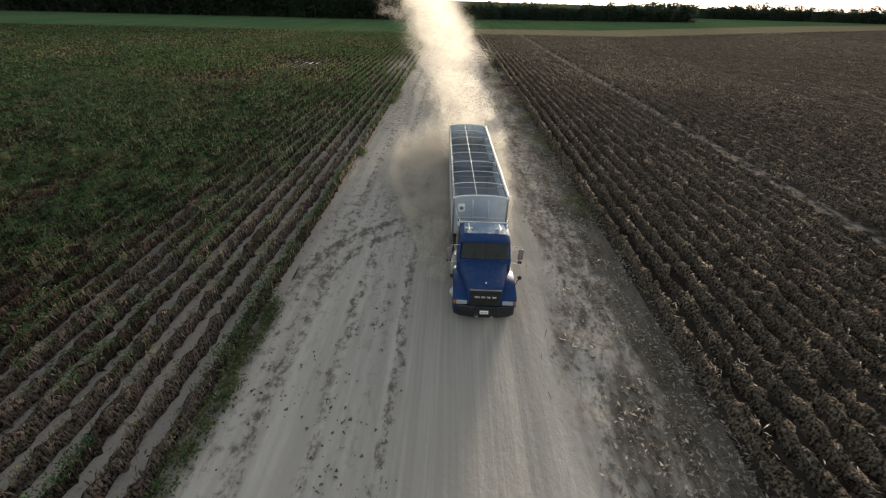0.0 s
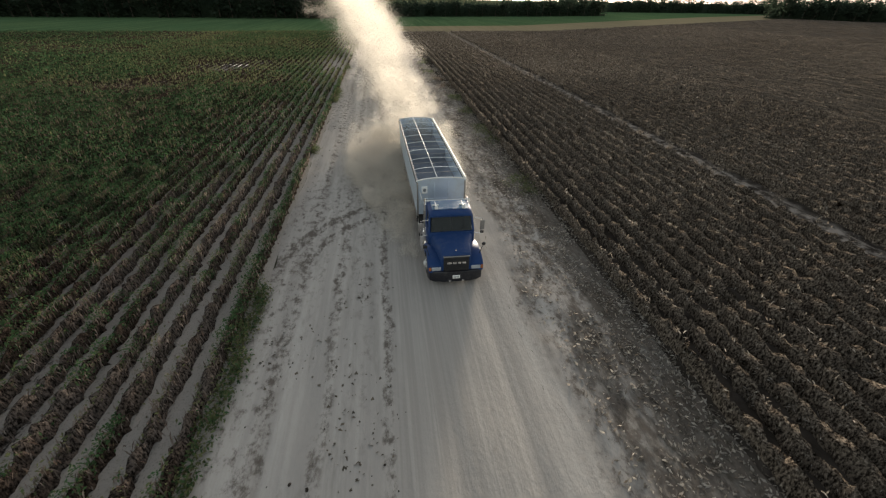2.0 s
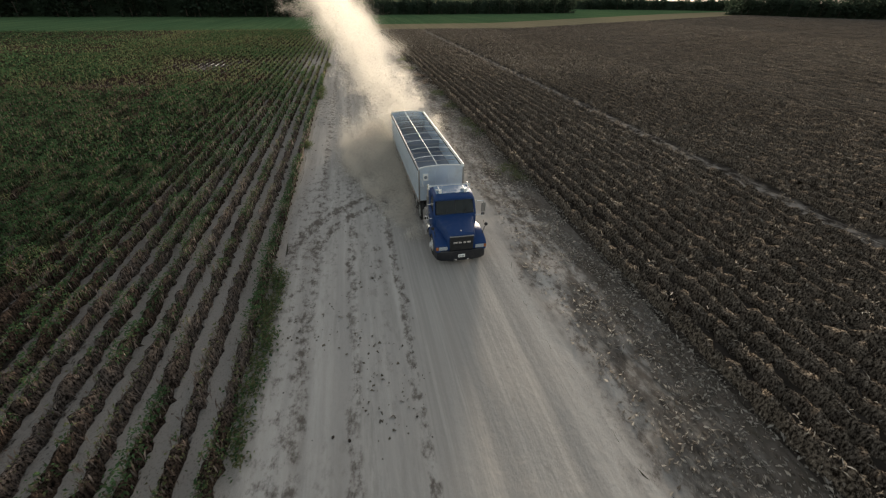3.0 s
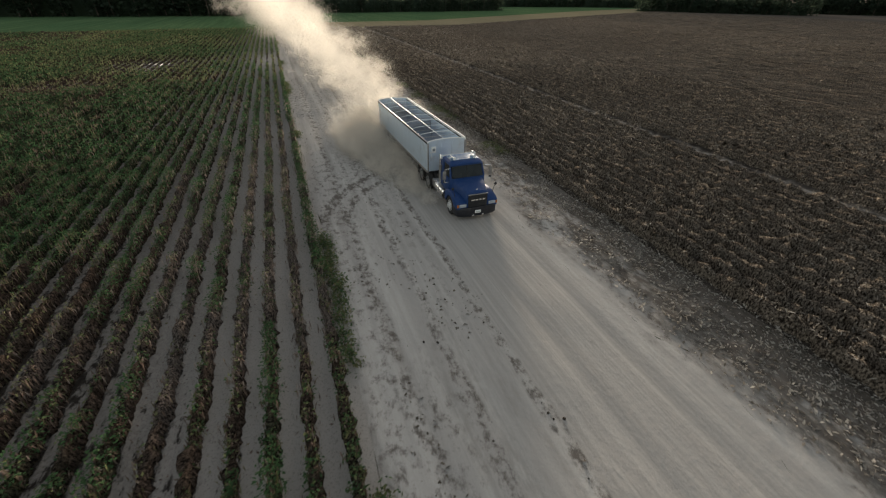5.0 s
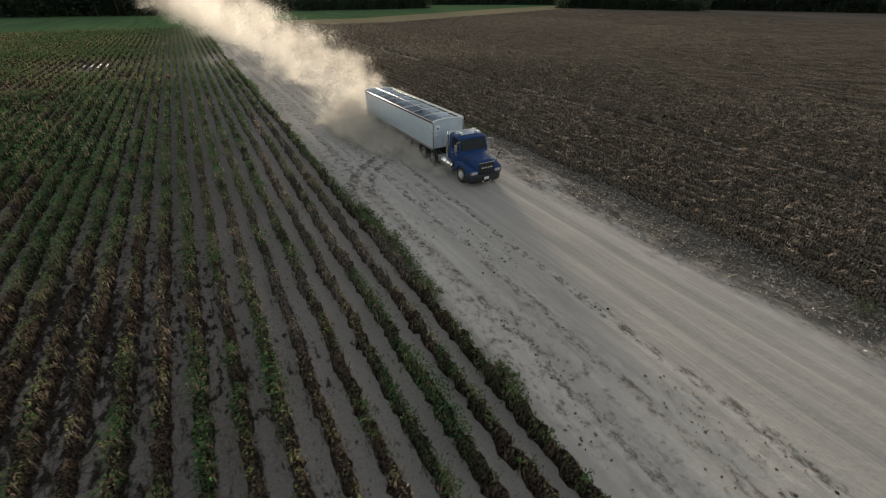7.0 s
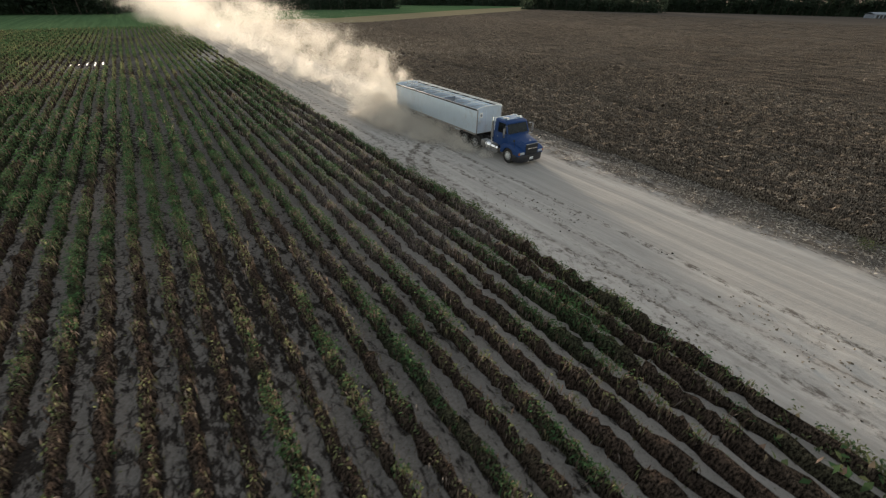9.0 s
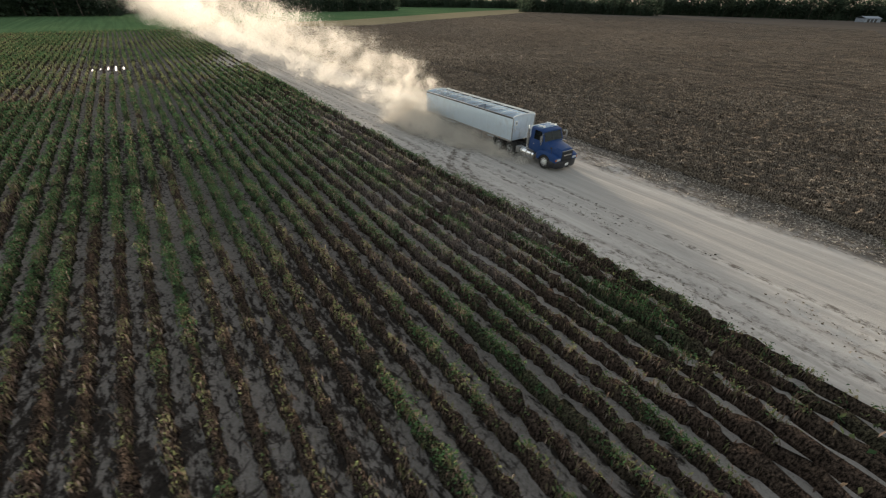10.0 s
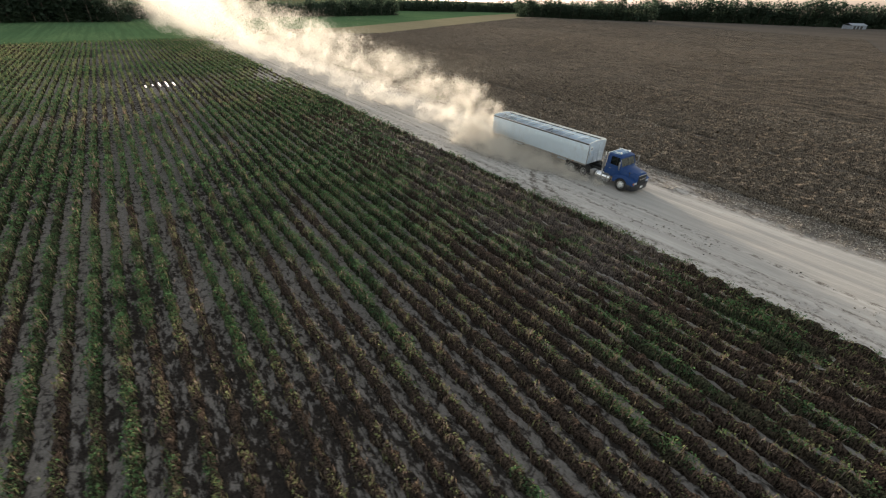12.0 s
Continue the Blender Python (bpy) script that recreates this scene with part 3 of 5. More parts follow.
    # fenders with an open wheel arch
    arch = [(1.15 + 0.60 * math.cos(a), 0.50 + 0.60 * math.sin(a)) for a in [radians(d) for d in range(172, 7, -15)]]
    outline = [(0.10, 0.70), (0.10, 1.02), (0.30, 1.12), (0.75, 1.28), (1.25, 1.32), (1.75, 1.20), (1.98, 0.98), (2.0, 0.60)] + [(1.75, 0.56)] + arch[::-1][1:-1] + [(0.55, 0.66)]
    for s in (-1, 1):
        a, b = sorted((s * 0.62, s * 1.17))
        fender = part("fender", prism(outline, "x", a, b, 0.04), BLUE, truck, "flared blue fender over the steered wheel", 50)
        x0, x1 = sorted((s * 0.64, s * 1.045))
        part("headlight", boxed(x0, x1, 0.05, 0.14, 0.80, 0.97, bevel=0.03), LENS, fender, "clear rectangular headlight")
        x0, x1 = sorted((s * 1.05, s * 1.16))
        part("turn_signal", boxed(x0, x1, 0.06, 0.20, 0.80, 0.97, bevel=0.03), AMBER, fender, "amber turn signal")
        p = [(s * 1.10, 0.62, 1.22), (s * 1.17, 0.58, 1.55), (s * 1.22, 0.57, 1.62)]
        stalk = part("hood_mirror", pipe(p, 0.014), BLACK, truck, "round mirror on a thin stalk")
        bm = turned([(0.005, -0.03), (0.07, -0.02), (0.082, 0.02), (0.07, 0.04), (0.005, 0.05)], 18)
        bmesh.ops.rotate(bm, cent=(0, 0, 0), matrix=Matrix.Rotation(radians(90), 3, "Z"), verts=bm.verts)
        bmesh.ops.translate(bm, vec=(s * 1.24, 0.57, 1.70), verts=bm.verts)
        part("mirror_head", bm, BLACK, stalk)
        # step and tank behind the wheel
        tank = part("fuel_tank", rod(bmesh.new(), (s * 0.90, 2.25, 0.64), (s * 0.90, 3.60, 0.64), 0.31, 28), CHROME, truck, "polished cylindrical fuel tank")
        for y in (2.45, 2.95, 3.45):
            part("tank_strap", rod(bmesh.new(), (s * 0.90, y, 0.64), (s * 0.90, y + 0.09, 0.64), 0.32, 28), STEEL, tank)
        part("tank_step", boxed(*sorted((s * 0.95, s * 1.22)), 2.35, 3.1, 0.985, 1.01, bevel=0.008), STEEL, tank)
        for z in (0.40, 0.68):
            part("side_step", boxed(*sorted((s * 1.05, s * 1.26)), 2.3, 3.3, z, z + 0.035, bevel=0.008), STEEL, tank)
        part("battery_box", boxed(*sorted((s * 0.55, s * 1.12)), 3.80, 4.20, 0.42, 0.88, bevel=0.03), STEEL, truck, "dull steel battery box")
        part("mud_flap", boxed(*sorted((s * 0.62, s * 1.22)), 6.75, 6.77, 0.22, 0.95), BLACK, truck)
    # cab: lower body, pillars, roof
    def cab_ring(z, wide, front, back):
        return [(-wide, front + 0.10, z), (-wide * 0.86, front, z), (wide * 0.86, front, z), (wide, front + 0.10, z), (wide, back, z), (-wide, back, z)]
    cab = part("cab", loft([cab_ring(0.88, 0.98, 2.0, 3.72), cab_ring(1.3, 1.02, 1.98, 3.74), cab_ring(1.86, 1.02, 1.98, 3.74), cab_ring(1.93, 1.01, 2.02, 3.74)]), BLUE, truck, "blue steel day cab", 30)
    part("cab_back", boxed(-0.97, 0.97, 3.66, 3.72, 1.93, 2.62, bevel=0.02), BLUE, cab)
    for s in (-1, 1):
        part("pillar", loft([[(s * 0.98 + dx, 2.06 + dy, 1.92) for dx, dy in ((-.05, -.04), (.03, -.04), (.03, .06), (-.05, .06))], [(s * 0.93 + dx, 2.40 + dy, 2.62) for dx, dy in ((-.05, -.04), (.03, -.04), (.03, .06), (-.05, .06))]]), BLUE, cab)
        part("rear_pillar", boxed(*sorted((s * 0.90, s * 0.99)), 3.30, 3.70, 1.92, 2.62, bevel=0.02), BLUE, cab)
        door = part("door", boxed(*sorted((s * 1.012, s * 1.04)), 2.16, 3.34, 0.98, 1.92, bevel=0.012), BLUE, truck, "blue cab door")
        part("door_handle", boxed(*sorted((s * 1.04, s * 1.065)), 3.08, 3.26, 1.52, 1.57, bevel=0.01), CHROME, door, "chrome handle")
        part("door_window", loft([[(s * 0.985, 2.22, 1.94), (s * 0.985, 3.28, 1.94), (s * 0.975, 3.28, 1.94), (s * 0.975, 2.22, 1.94)], [(s * 0.945, 2.46, 2.58), (s * 0.945, 3.28, 2.58), (s * 0.935, 3.28, 2.58), (s * 0.935, 2.46, 2.58)]]), GLASS, door, "tinted side window")
        part("window_post", loft([[(s * 0.99 + dx, 2.62 + dy, 1.93) for dx, dy in ((-.01, 0), (.01, 0), (.01, .03), (-.01, .03))], [(s * 0.95 + dx, 2.64 + dy, 2.60) for dx, dy in ((-.01, 0), (.01, 0), (.01, .03), (-.01, .03))]]), BLACK, door)
        # west-coast mirrors on bracket arms
        arm = part("mirror_arm", pipe([(s * 1.0, 2.16, 2.50), (s * 1.34, 2.02, 2.52), (s * 1.36, 2.02, 1.75), (s * 1.02, 2.16, 1.72)], 0.014), CHROME, truck, "chrome mirror bracket")
        part("mirror", boxed(*sorted((s * 1.26, s * 1.46)), 2.02, 2.08, 1.95, 2.42, bevel=0.025), STEEL, arm, "tall bright-backed mirror")
        part("spot_mirror", boxed(*sorted((s * 1.28, s * 1.44)), 2.02, 2.07, 1.74, 1.91, bevel=0.03), BLACK, arm)
        # exhaust stacks
        stack = part("exhaust_stack", rod(bmesh.new(), (s * 0.98, 3.95, 1.0), (s * 0.98, 3.95, 2.55), 0.085, 20), CHROME, truck, "upright chrome exhaust stack")
        part("heat_shield", rod(bmesh.new(), (s * 0.98, 3.95, 1.3), (s * 0.98, 3.95, 2.2), 0.105, 20), STEEL, stack)
        part("stack_tip", rod(bmesh.new(), (s * 0.98, 3.95, 2.55), (s * 0.98, 4.02, 2.78), 0.065, 16), CHROME, stack)
    for x0, x1 in ((-0.90, -0.02), (0.02, 0.90)):
        bm = bmesh.new()
        q = 0.95
        lo, hi = [(x0, 2.035, 1.95), (x1, 2.035, 1.95)], [(x1 * q, 2.365, 2.60), (x0 * q, 2.365, 2.60)]
        vs = [bm.verts.new(p) for p in lo + hi]
        f = bm.faces.new(vs)
        solid = bmesh.ops.extrude_face_region(bm, geom=[f])["geom"]
        bmesh.ops.translate(bm, vec=(0, 0.012, 0.006), verts=[v for v in solid if isinstance(v, bmesh.types.BMVert)])
        pane = part("windscreen", bm, GLASS, truck, "dark tinted half of the windscreen")
        part("wiper", pipe([((x0 + x1) / 2, 2.0, 1.95), ((x0 + x1) / 2 + 0.1, 2.12, 2.18), ((x0 + x1) / 2 - 0.14, 2.05, 2.03)], 0.008, 5), BLACK, pane)
    part("windscreen_post", rod(bmesh.new(), (0, 2.03, 1.94), (0, 2.36, 2.61), 0.018, 8), BLACK, truck)
    # inside of the cab
    part("dashboard", boxed(-0.9, 0.9, 2.12, 2.5, 1.55, 1.98, bevel=0.05), DARK_TRIM, truck)
    for x in (-0.75, 0.25):
        seat = part("seat", boxed(x, x + 0.5, 2.95, 3.4, 1.3, 1.5, bevel=0.05), DARK_TRIM, truck)
        part("seat_back", boxed(x, x + 0.5, 3.32, 3.48, 1.5, 2.2, bevel=0.05), DARK_TRIM, seat)
    part("steering_wheel", turned([(0.20, -0.015), (0.225, 0.0), (0.20, 0.015), (0.185, 0.0), (0.20, -0.015)], 24), BLACK, truck).matrix_local = pose(0.42, 2.62, 1.98, 0, 55, 90)
    # roof with a faded top, front visor, horns and rear rail
    def roof_ring(y, wide, low, top):
        return [(-wide, y, low), (-wide * 0.97, y, top - 0.07), (-wide * 0.82, y, top - 0.01), (0, y, top + 0.02), (wide * 0.82, y, top - 0.01), (wide * 0.97, y, top - 0.07), (wide, y, low)]
    roof = part("roof", loft([roof_ring(2.22, 0.90, 2.58, 2.66), roof_ring(2.34, 0.95, 2.59, 2.73), roof_ring(2.75, 0.98, 2.60, 2.78), roof_ring(3.70, 0.98, 2.60, 2.78)]), BLUE, truck, "blue cab roof", 40)
    part("roof_top", loft([[(-0.80, 2.62, 2.775), (0.80, 2.62, 2.775), (0.80, 2.62, 2.79), (0.0, 2.62, 2.812), (-0.80, 2.62, 2.79)], [(-0.80, 3.66, 2.775), (0.80, 3.66, 2.775), (0.80, 3.66, 2.795), (0.0, 3.66, 2.815), (-0.80, 3.66, 2.795)]]), BLUE_WORN, roof, "chalky faded blue-white paint")
    for x in (-0.62, 0.58):
        horn = part("air_horn", rod(bmesh.new(), (x, 2.78, 2.88), (x, 3.35, 2.88), 0.03, 12, 0.02), WHITE, roof, "white roof horn")
        rod_bm = rod(bmesh.new(), (x, 2.62, 2.88), (x, 2.79, 2.88), 0.085, 16, 0.03)
        part("horn_bell", rod_bm, WHITE, horn)
        part("horn_bracket", boxed(x - 0.14, x + 0.14, 3.0, 3.06, 2.80, 2.86, bevel=0.01), WHITE, horn)
    part("roof_rail", pipe([(-1.0, 3.66, 2.62), (-1.0, 3.72, 2.79), (1.0, 3.72, 2.79), (1.0, 3.66, 2.62)], 0.028), WHITE, roof, "white tube rail across the back of the roof")
    part("aerial", rod(bmesh.new(), (-1.0, 2.3, 2.4), (-1.05, 2.35, 3.2), 0.006, 5), BLACK, roof)
    return truck


def build_trailer():
    trailer = tagged(new("grain_trailer"), "long open-topped aluminium grain trailer with arched tarp bows", "trailer")
    y0, y1, z0, z1, w = 4.75, 16.35, 1.15, 2.88, 1.22
    for s, name in ((-1, "side_wall"), (1, "side_wall")):
        a, b = sorted((s * w, s * (w - 0.04)))
        wall = part(name, boxed(a, b, y0, y1, z0, z1, bevel=0.006), ALLOY, trailer, "smooth pale aluminium side")
        for i in range(1, 12):
            y = y0 + i * (y1 - y0) / 12
            part("seam", boxed(*sorted((s * (w + 0.003), s * (w + 0.011))), y - 0.02, y + 0.02, z0 + 0.02, z1 - 0.14), ALLOY, wall)
        part("lower_rail", boxed(*sorted((s * (w - 0.06), s * (w + 0.03))), y0, y1, z0 - 0.10, z0 + 0.03, bevel=0.012), STEEL, wall)
        part("top_rail", boxed(*sorted((s * (w - 0.07), s * (w + 0.035))), y0 - 0.02, y1 + 0.02, z1 - 0.06, z1 + 0.03, bevel=0.02), BLACK, wall, "dark rubber-edged top rail")
        part("rail_cap", boxed(*sorted((s * (w - 0.06), s * (w + 0.02))), y0 - 0.02, y1 + 0.02, z1 + 0.032, z1 + 0.055, bevel=0.008), WHITE if s > 0 else STEEL, wall, "bright rail cap")
        for i in range(5):
            y = y0 + 1.2 + i * 2.3
            part("marker_lamp", boxed(*sorted((s * (w + 0.03), s * (w + 0.05))), y, y + 0.09, z0 - 0.05, z0, bevel=0.008), AMBER, wall)
    part("rolled_tarp", pipe([(w - 0.01, y0 + 0.05, z1 + 0.10), (w, y0 + 4, z1 + 0.095), (w - 0.01, y0 + 8, z1 + 0.10), (w, y1 - 0.05, z1 + 0.095)], 0.055, 12), TARP, trailer, "off-white tarpaulin rolled along the rail")
    # end walls with an arched cap
    cap = [(-w, z0), (w, z0), (w, z1)] + [(w * math.cos(t), z1 + 0.16 * math.sin(t)) for t in [math.pi * i / 12 for i in range(1, 12)]] + [(-w, z1)]
    front = part("front_wall", prism(cap, "y", y0 - 0.05, y0 - 0.004), ALLOY, trailer, "flat aluminium front with an arched top")
    part("rear_wall", prism(cap, "y", y1 + 0.004, y1 + 0.05), ALLOY, trailer, "flat aluminium rear with an arched top")
    arc = [(w * math.cos(t), z1 + 0.03 + 0.16 * math.sin(t)) for t in [math.pi * i / 14 for i in range(15)]]
    for y, owner in ((y0 - 0.03, front), (y1 + 0.03, trailer)):
        part("arched_cap", pipe([(x, y, z) for x, z in arc], 0.035), WHITE, owner, "white arched end cap")
    for x in (-w + 0.03, w - 0.03):
        part("corner_post", boxed(x - 0.04, x + 0.04, y0 - 0.085, y0 - 0.052, z0 - 0.08, z1, bevel=0.01), STEEL, front)
    for x in (-0.35, 0.35):
        part("stiffener", boxed(x - 0.025, x + 0.025, y0 - 0.08, y0 - 0.052, z0 + 0.05, z1 - 0.05, bevel=0.008), ALLOY, front)
    part("cross_stiffener", boxed(-1.1, 1.1, y0 - 0.075, y0 - 0.053, 1.95, 2.0, bevel=0.008), ALLOY, front)
    sign = part("placard", boxed(-0.98, -0.70, y0 - 0.09, y0 - 0.06, 2.28, 2.66, bevel=0.008), WHITE, front, "white square notice with a grey ring")
    bm = turned([(0.05, -0.004), (0.09, -0.004), (0.09, 0.004), (0.05, 0.004), (0.05, -0.004)], 20)
    bmesh.ops.rotate(bm, cent=(0, 0, 0), matrix=Matrix.Rotation(radians(90), 3, "Z"), verts=bm.verts)
    bmesh.ops.translate(bm, vec=(-0.84, y0 - 0.095, 2.47), verts=bm.verts)
    part("notice_ring", bm, GREY_MARK, sign)
    part("crank_handle", pipe([(-1.10, y0 - 0.10, 2.45), (-1.02, y0 - 0.16, 2.2), (-0.98, y0 - 0.16, 2.0)], 0.018), WHITE, trailer)
    # hopper slopes inside: two pits with a saddle between
    slope = [(y0 + 0.02, 2.0), (y0 + 2.6, 1.22), (y0 + 3.4, 1.22), ((y0 + y1) / 2, 1.95), (y1 - 3.4, 1.22), (y1 - 2.6, 1.22), (y1 - 0.02, 2.0)]
    under = [(y, z - 0.05) for y, z in slope][::-1]
    part("hopper_floor", prism(slope + under, "x", -w + 0.045, w - 0.045), ALLOY_IN, trailer, "scuffed grey sloping hopper floor")
    for s in (-1, 1):
        part("hopper_side", prism([(s * (w - 0.05), 2.0), (s * 0.45, 1.27), (s * 0.45, 1.23), (s * (w - 0.05), 1.95)], "y", y0 + 0.06, y1 - 0.06), ALLOY_IN, trailer)
    part("partition", boxed(-w + 0.05, w - 0.05, (y0 + y1) / 2 - 0.03, (y0 + y1) / 2 + 0.03, 1.9, 2.6, bevel=0.01), ALLOY_IN, trailer, "cross partition between the hoppers")
    n = 8
    for i in range(1, n):
        y = y0 + i * (y1 - y0) / n
        bow = [(x, y, z) for x, z in arc]
        part("tarp_bow", pipe(bow, 0.016, 6), WHITE, trailer, "thin arched tarp bow")
        part("cross_tie", rod(bmesh.new(), (-w + 0.05, y + 0.06, z1 - 0.12), (w - 0.05, y + 0.06, z1 - 0.12), 0.018, 8), STEEL, trailer)
    part("ridge_strap", boxed(-0.215, -0.185, y0, y1, z1 + 0.18, z1 + 0.21, bevel=0.006), WHITE, trailer, "pale ridge bar along the bows")
    # running gear
    for x in (-0.5, 0.42):
        part("frame_beam", boxed(x, x + 0.08, y0 + 0.3, y1 - 0.1, 0.98, 1.05, bevel=0.01), STEEL, trailer)
    part("hopper_chute", boxed(-0.5, 0.5, y0 + 2.5, y0 + 3.5, 0.62, 0.975, bevel=0.04), ALLOY, trailer)
    part("hopper_chute", boxed(-0.5, 0.5, y1 - 3.5, y1 - 2.5, 0.62, 0.975, bevel=0.04), ALLOY, trailer)
    for s in (-1, 1):
        leg = part("landing_leg", boxed(*sorted((s * 0.72, s * 0.84)), 8.6, 8.72, 0.38, 1.05, bevel=0.01), STEEL, trailer)
        part("landing_foot", boxed(*sorted((s * 0.66, s * 0.90)), 8.52, 8.80, 0.34, 0.38, bevel=0.01), STEEL, leg)
        for y in (14.1, 15.35):
            wheel(trailer, s * 1.08, y, s, 0.51, 0.25, True)
            wheel(trailer, s * 0.78, y, s, 0.51, 0.25, True)
        part("mud_flap", boxed(*sorted((s * 0.62, s * 1.22)), 16.1, 16.12, 0.22, 0.98), BLACK, trailer)
        part("tail_lamp", boxed(*sorted((s * 0.8, s * 1.0)), 16.40, 16.43, 1.07, 1.16, bevel=0.01), AMBER, trailer)
    for y in (14.1, 15.35):
        part("axle", rod(bmesh.new(), (-0.85, y, 0.51), (0.85, y, 0.51), 0.07, 12), BLACK, trailer)
    return trailer


def set_forward(truck):
    """The hood is short and the day cab shallow: draws the cab's parts forward and a little down to those lengths."""
    upper = {"hood", "hood_emblem", "cab", "cab_back", "pillar", "rear_pillar", "door", "door_handle", "door_window", "window_post", "mirror_arm", "mirror", "spot_mirror", "exhaust_stack", "heat_shield", "stack_tip", "windscreen", "wiper", "windscreen_post", "dashboard", "seat", "seat_back", "roof", "roof_top", "air_horn", "horn_bell", "horn_bracket", "roof_rail", "aerial"}
    for ob in truck.children_recursive:
        if ob.name.split(".")[0] in upper:
            for v in ob.data.vertices:
                v.co.y = np.interp(v.co.y, (0, 0.3, 2.02, 3.74, 4.6), (0, 0.3, 1.50, 2.95, 3.75))
                v.co.z -= 0.09 * np.clip((v.co.z - 1.5) / 0.4, 0, 1)
        elif ob.name.startswith("steering_wheel"):
            ob.location += Vector((0, -0.55, -0.09))


truck = build_truck()
set_forward(truck)
truck.location.x = 0.22
trailer = build_trailer()
trailer.matrix_world = Matrix.Translation((0.15, 5.9, 0)) @ pose(0, 0, 0, 0, 0, 1.6) @ Matrix.Translation((0, -5.9, 0))


# ---- crops ----
def leaves(name, centre, size, slender, upright, ripeness, mat, rng):
    """Folded four-cornered leaves at the given centres, each with its own turn. slender: width over length; upright: 0 flat, 1 on end."""
    n = len(centre)
    turn = rng.random(n) * 2 * np.pi
    lift = (rng.random(n) - 0.5) * (1.6 - upright) + upright * (np.pi / 2 - 0.2)
    along = np.stack([np.cos(turn) * np.cos(lift), np.sin(turn) * np.cos(lift), np.sin(lift)], 1)
    side = np.stack([-np.sin(turn), np.cos(turn), 0 * turn], 1)
    roll = (rng.random(n) - 0.5) * 1.8
    up = np.cross(along, side)
    side = side * np.cos(roll)[:, None] + up * np.sin(roll)[:, None]
    half, wide = (size * 0.5)[:, None], (size * 0.5 * slender)[:, None]
    sag = np.array([0, 0, 1.0]) * (size * 0.12)[:, None]
    v = np.stack([centre - along * half - sag, centre + side * wide, centre + along * half - sag, centre - side * wide], 1).reshape(-1, 3)
    f = np.arange(4 * n).reshape(n, 4)
    return array_mesh(name, v, f, mat, np.repeat(ripeness, 4))


def bare(x, y):
    """Wet and sandy spots where little grows."""
    wet = np.exp(-((x + 27) / 5) ** 2 - ((y - 64) / 6) ** 2)
    wet = wet + 0.8 * np.exp(-((x + 36) / 9) ** 2 - ((y - 47) / 2.6) ** 2)
    return np.clip(wet + np.exp(-((x + 10) / 2.6) ** 2 - ((y - 66) / 9) ** 2), 0, 1)


def patchiness(x, y):
    """How ripe the standing crop is at a place: a green belt across the field, browner towards its ends."""
    belt = np.exp(-((y - 23 - 0.30 * (-x - 20)) / 15) ** 2) * np.clip((-x - 7) / 4, 0.2, 1)
    big = waves(x + 300, y * 0.5 + 300, 7, 21)
    small = waves(x * 1.2 + 300, y * 0.45 + 300, 1.6, 22)
    rowwise = waves(x * 1.3, y * 0.10 + 40, 1.0, 23)
    r = 0.44 + 0.36 * (big - 0.5) + 0.58 * (small - 0.5) + 0.66 * (rowwise - 0.5) - 0.39 * belt
    r = r + 0.5 * bare(x, y) + (0.08 + 0.12 * np.clip((-x - 17) / 4, 0, 1)) * np.clip((4 - y) / 8, 0, 1) - 0.12 * np.exp(-((x + 8.3) / 0.6) ** 2) + 0.07 * np.clip((x + 18) / 5, 0, 1) * np.clip((36 - y) / 12, 0, 1) * np.clip((y + 11) / 6, 0, 1)
    far = 0.65 * np.clip((y - 45) / 20, 0, 1)
    olive = 0.42 + 0.46 * (waves(x * 0.6 + 500, y + 500, 9, 28) - 0.5)
    return np.clip(r * (1 - far) + olive * far + 0.3 * bare(x, y), 0.02, 0.92)


def stem_ripeness(x, y):
    """Stems bleach towards the dusty road."""
    return patchiness(x, y) + 0.72 * np.clip((x + 19) / 5, 0, 1) * np.clip((38 - y) / 12, 0, 1) * np.clip((y + 11) / 6, 0, 1)


def hedge(name, x, cuts, half, tall, ripeness, mat, parent, rng, label):
    """The thick of one crop row, as a lumpy ridge. cuts: stretches (y0, y1, step) from one end to the other."""
    y = np.concatenate([np.arange(a, b, d) for a, b, d in cuts])
    prof = np.array([(-1.0, -0.1), (-0.62, 0.82), (0.42, 1.0), (1.0, -0.1)])
    x = np.broadcast_to(np.asarray(x, float), y.shape)
    mid = x + 0.10 * (waves(x, y, 2.5, 25) - 0.5)
    lumpy = 0.75 if mat is STEMS else 0.45
    grow = (1.0 - lumpy / 2 + lumpy * waves(x * 3 + 50, y, 0.42, 26)) * (1 - 0.75 * bare(x, y)) * (1 - 0.3 * np.clip((y - 40) / 15, 0, 1))
    wide = half * (0.65 + 0.7 * waves(x * 3 + 80, y, 0.55, 27))
    k, m = len(y), len(prof)
    rough = 1.0 if mat is STEMS else 1.3
    shake = rng.standard_normal((k, m, 3)) * np.array([0.05, 0.05, 0.055]) * rough
    X = mid[:, None] + wide[:, None] * prof[None, :, 0] + shake[..., 0]
    Y = y[:, None] + 0 * X + shake[..., 1]
    Z = tall * grow[:, None] * prof[None, :, 1] + shake[..., 2] * (prof[None, :, 1] > 0)
    i = (np.arange(k - 1)[:, None] * m + np.arange(m - 1)[None]).reshape(-1, 1)
    faces = np.concatenate([i, i + 1, i + m + 1, i + m], 1)
    r = np.repeat(ripeness(mid, y), m)
    ob = new(name, array_mesh(name, np.stack([X, Y, Z], -1).reshape(-1, 3), faces, mat, r))
    ob.parent = parent
    return tagged(ob, label, "", "", "stuff")


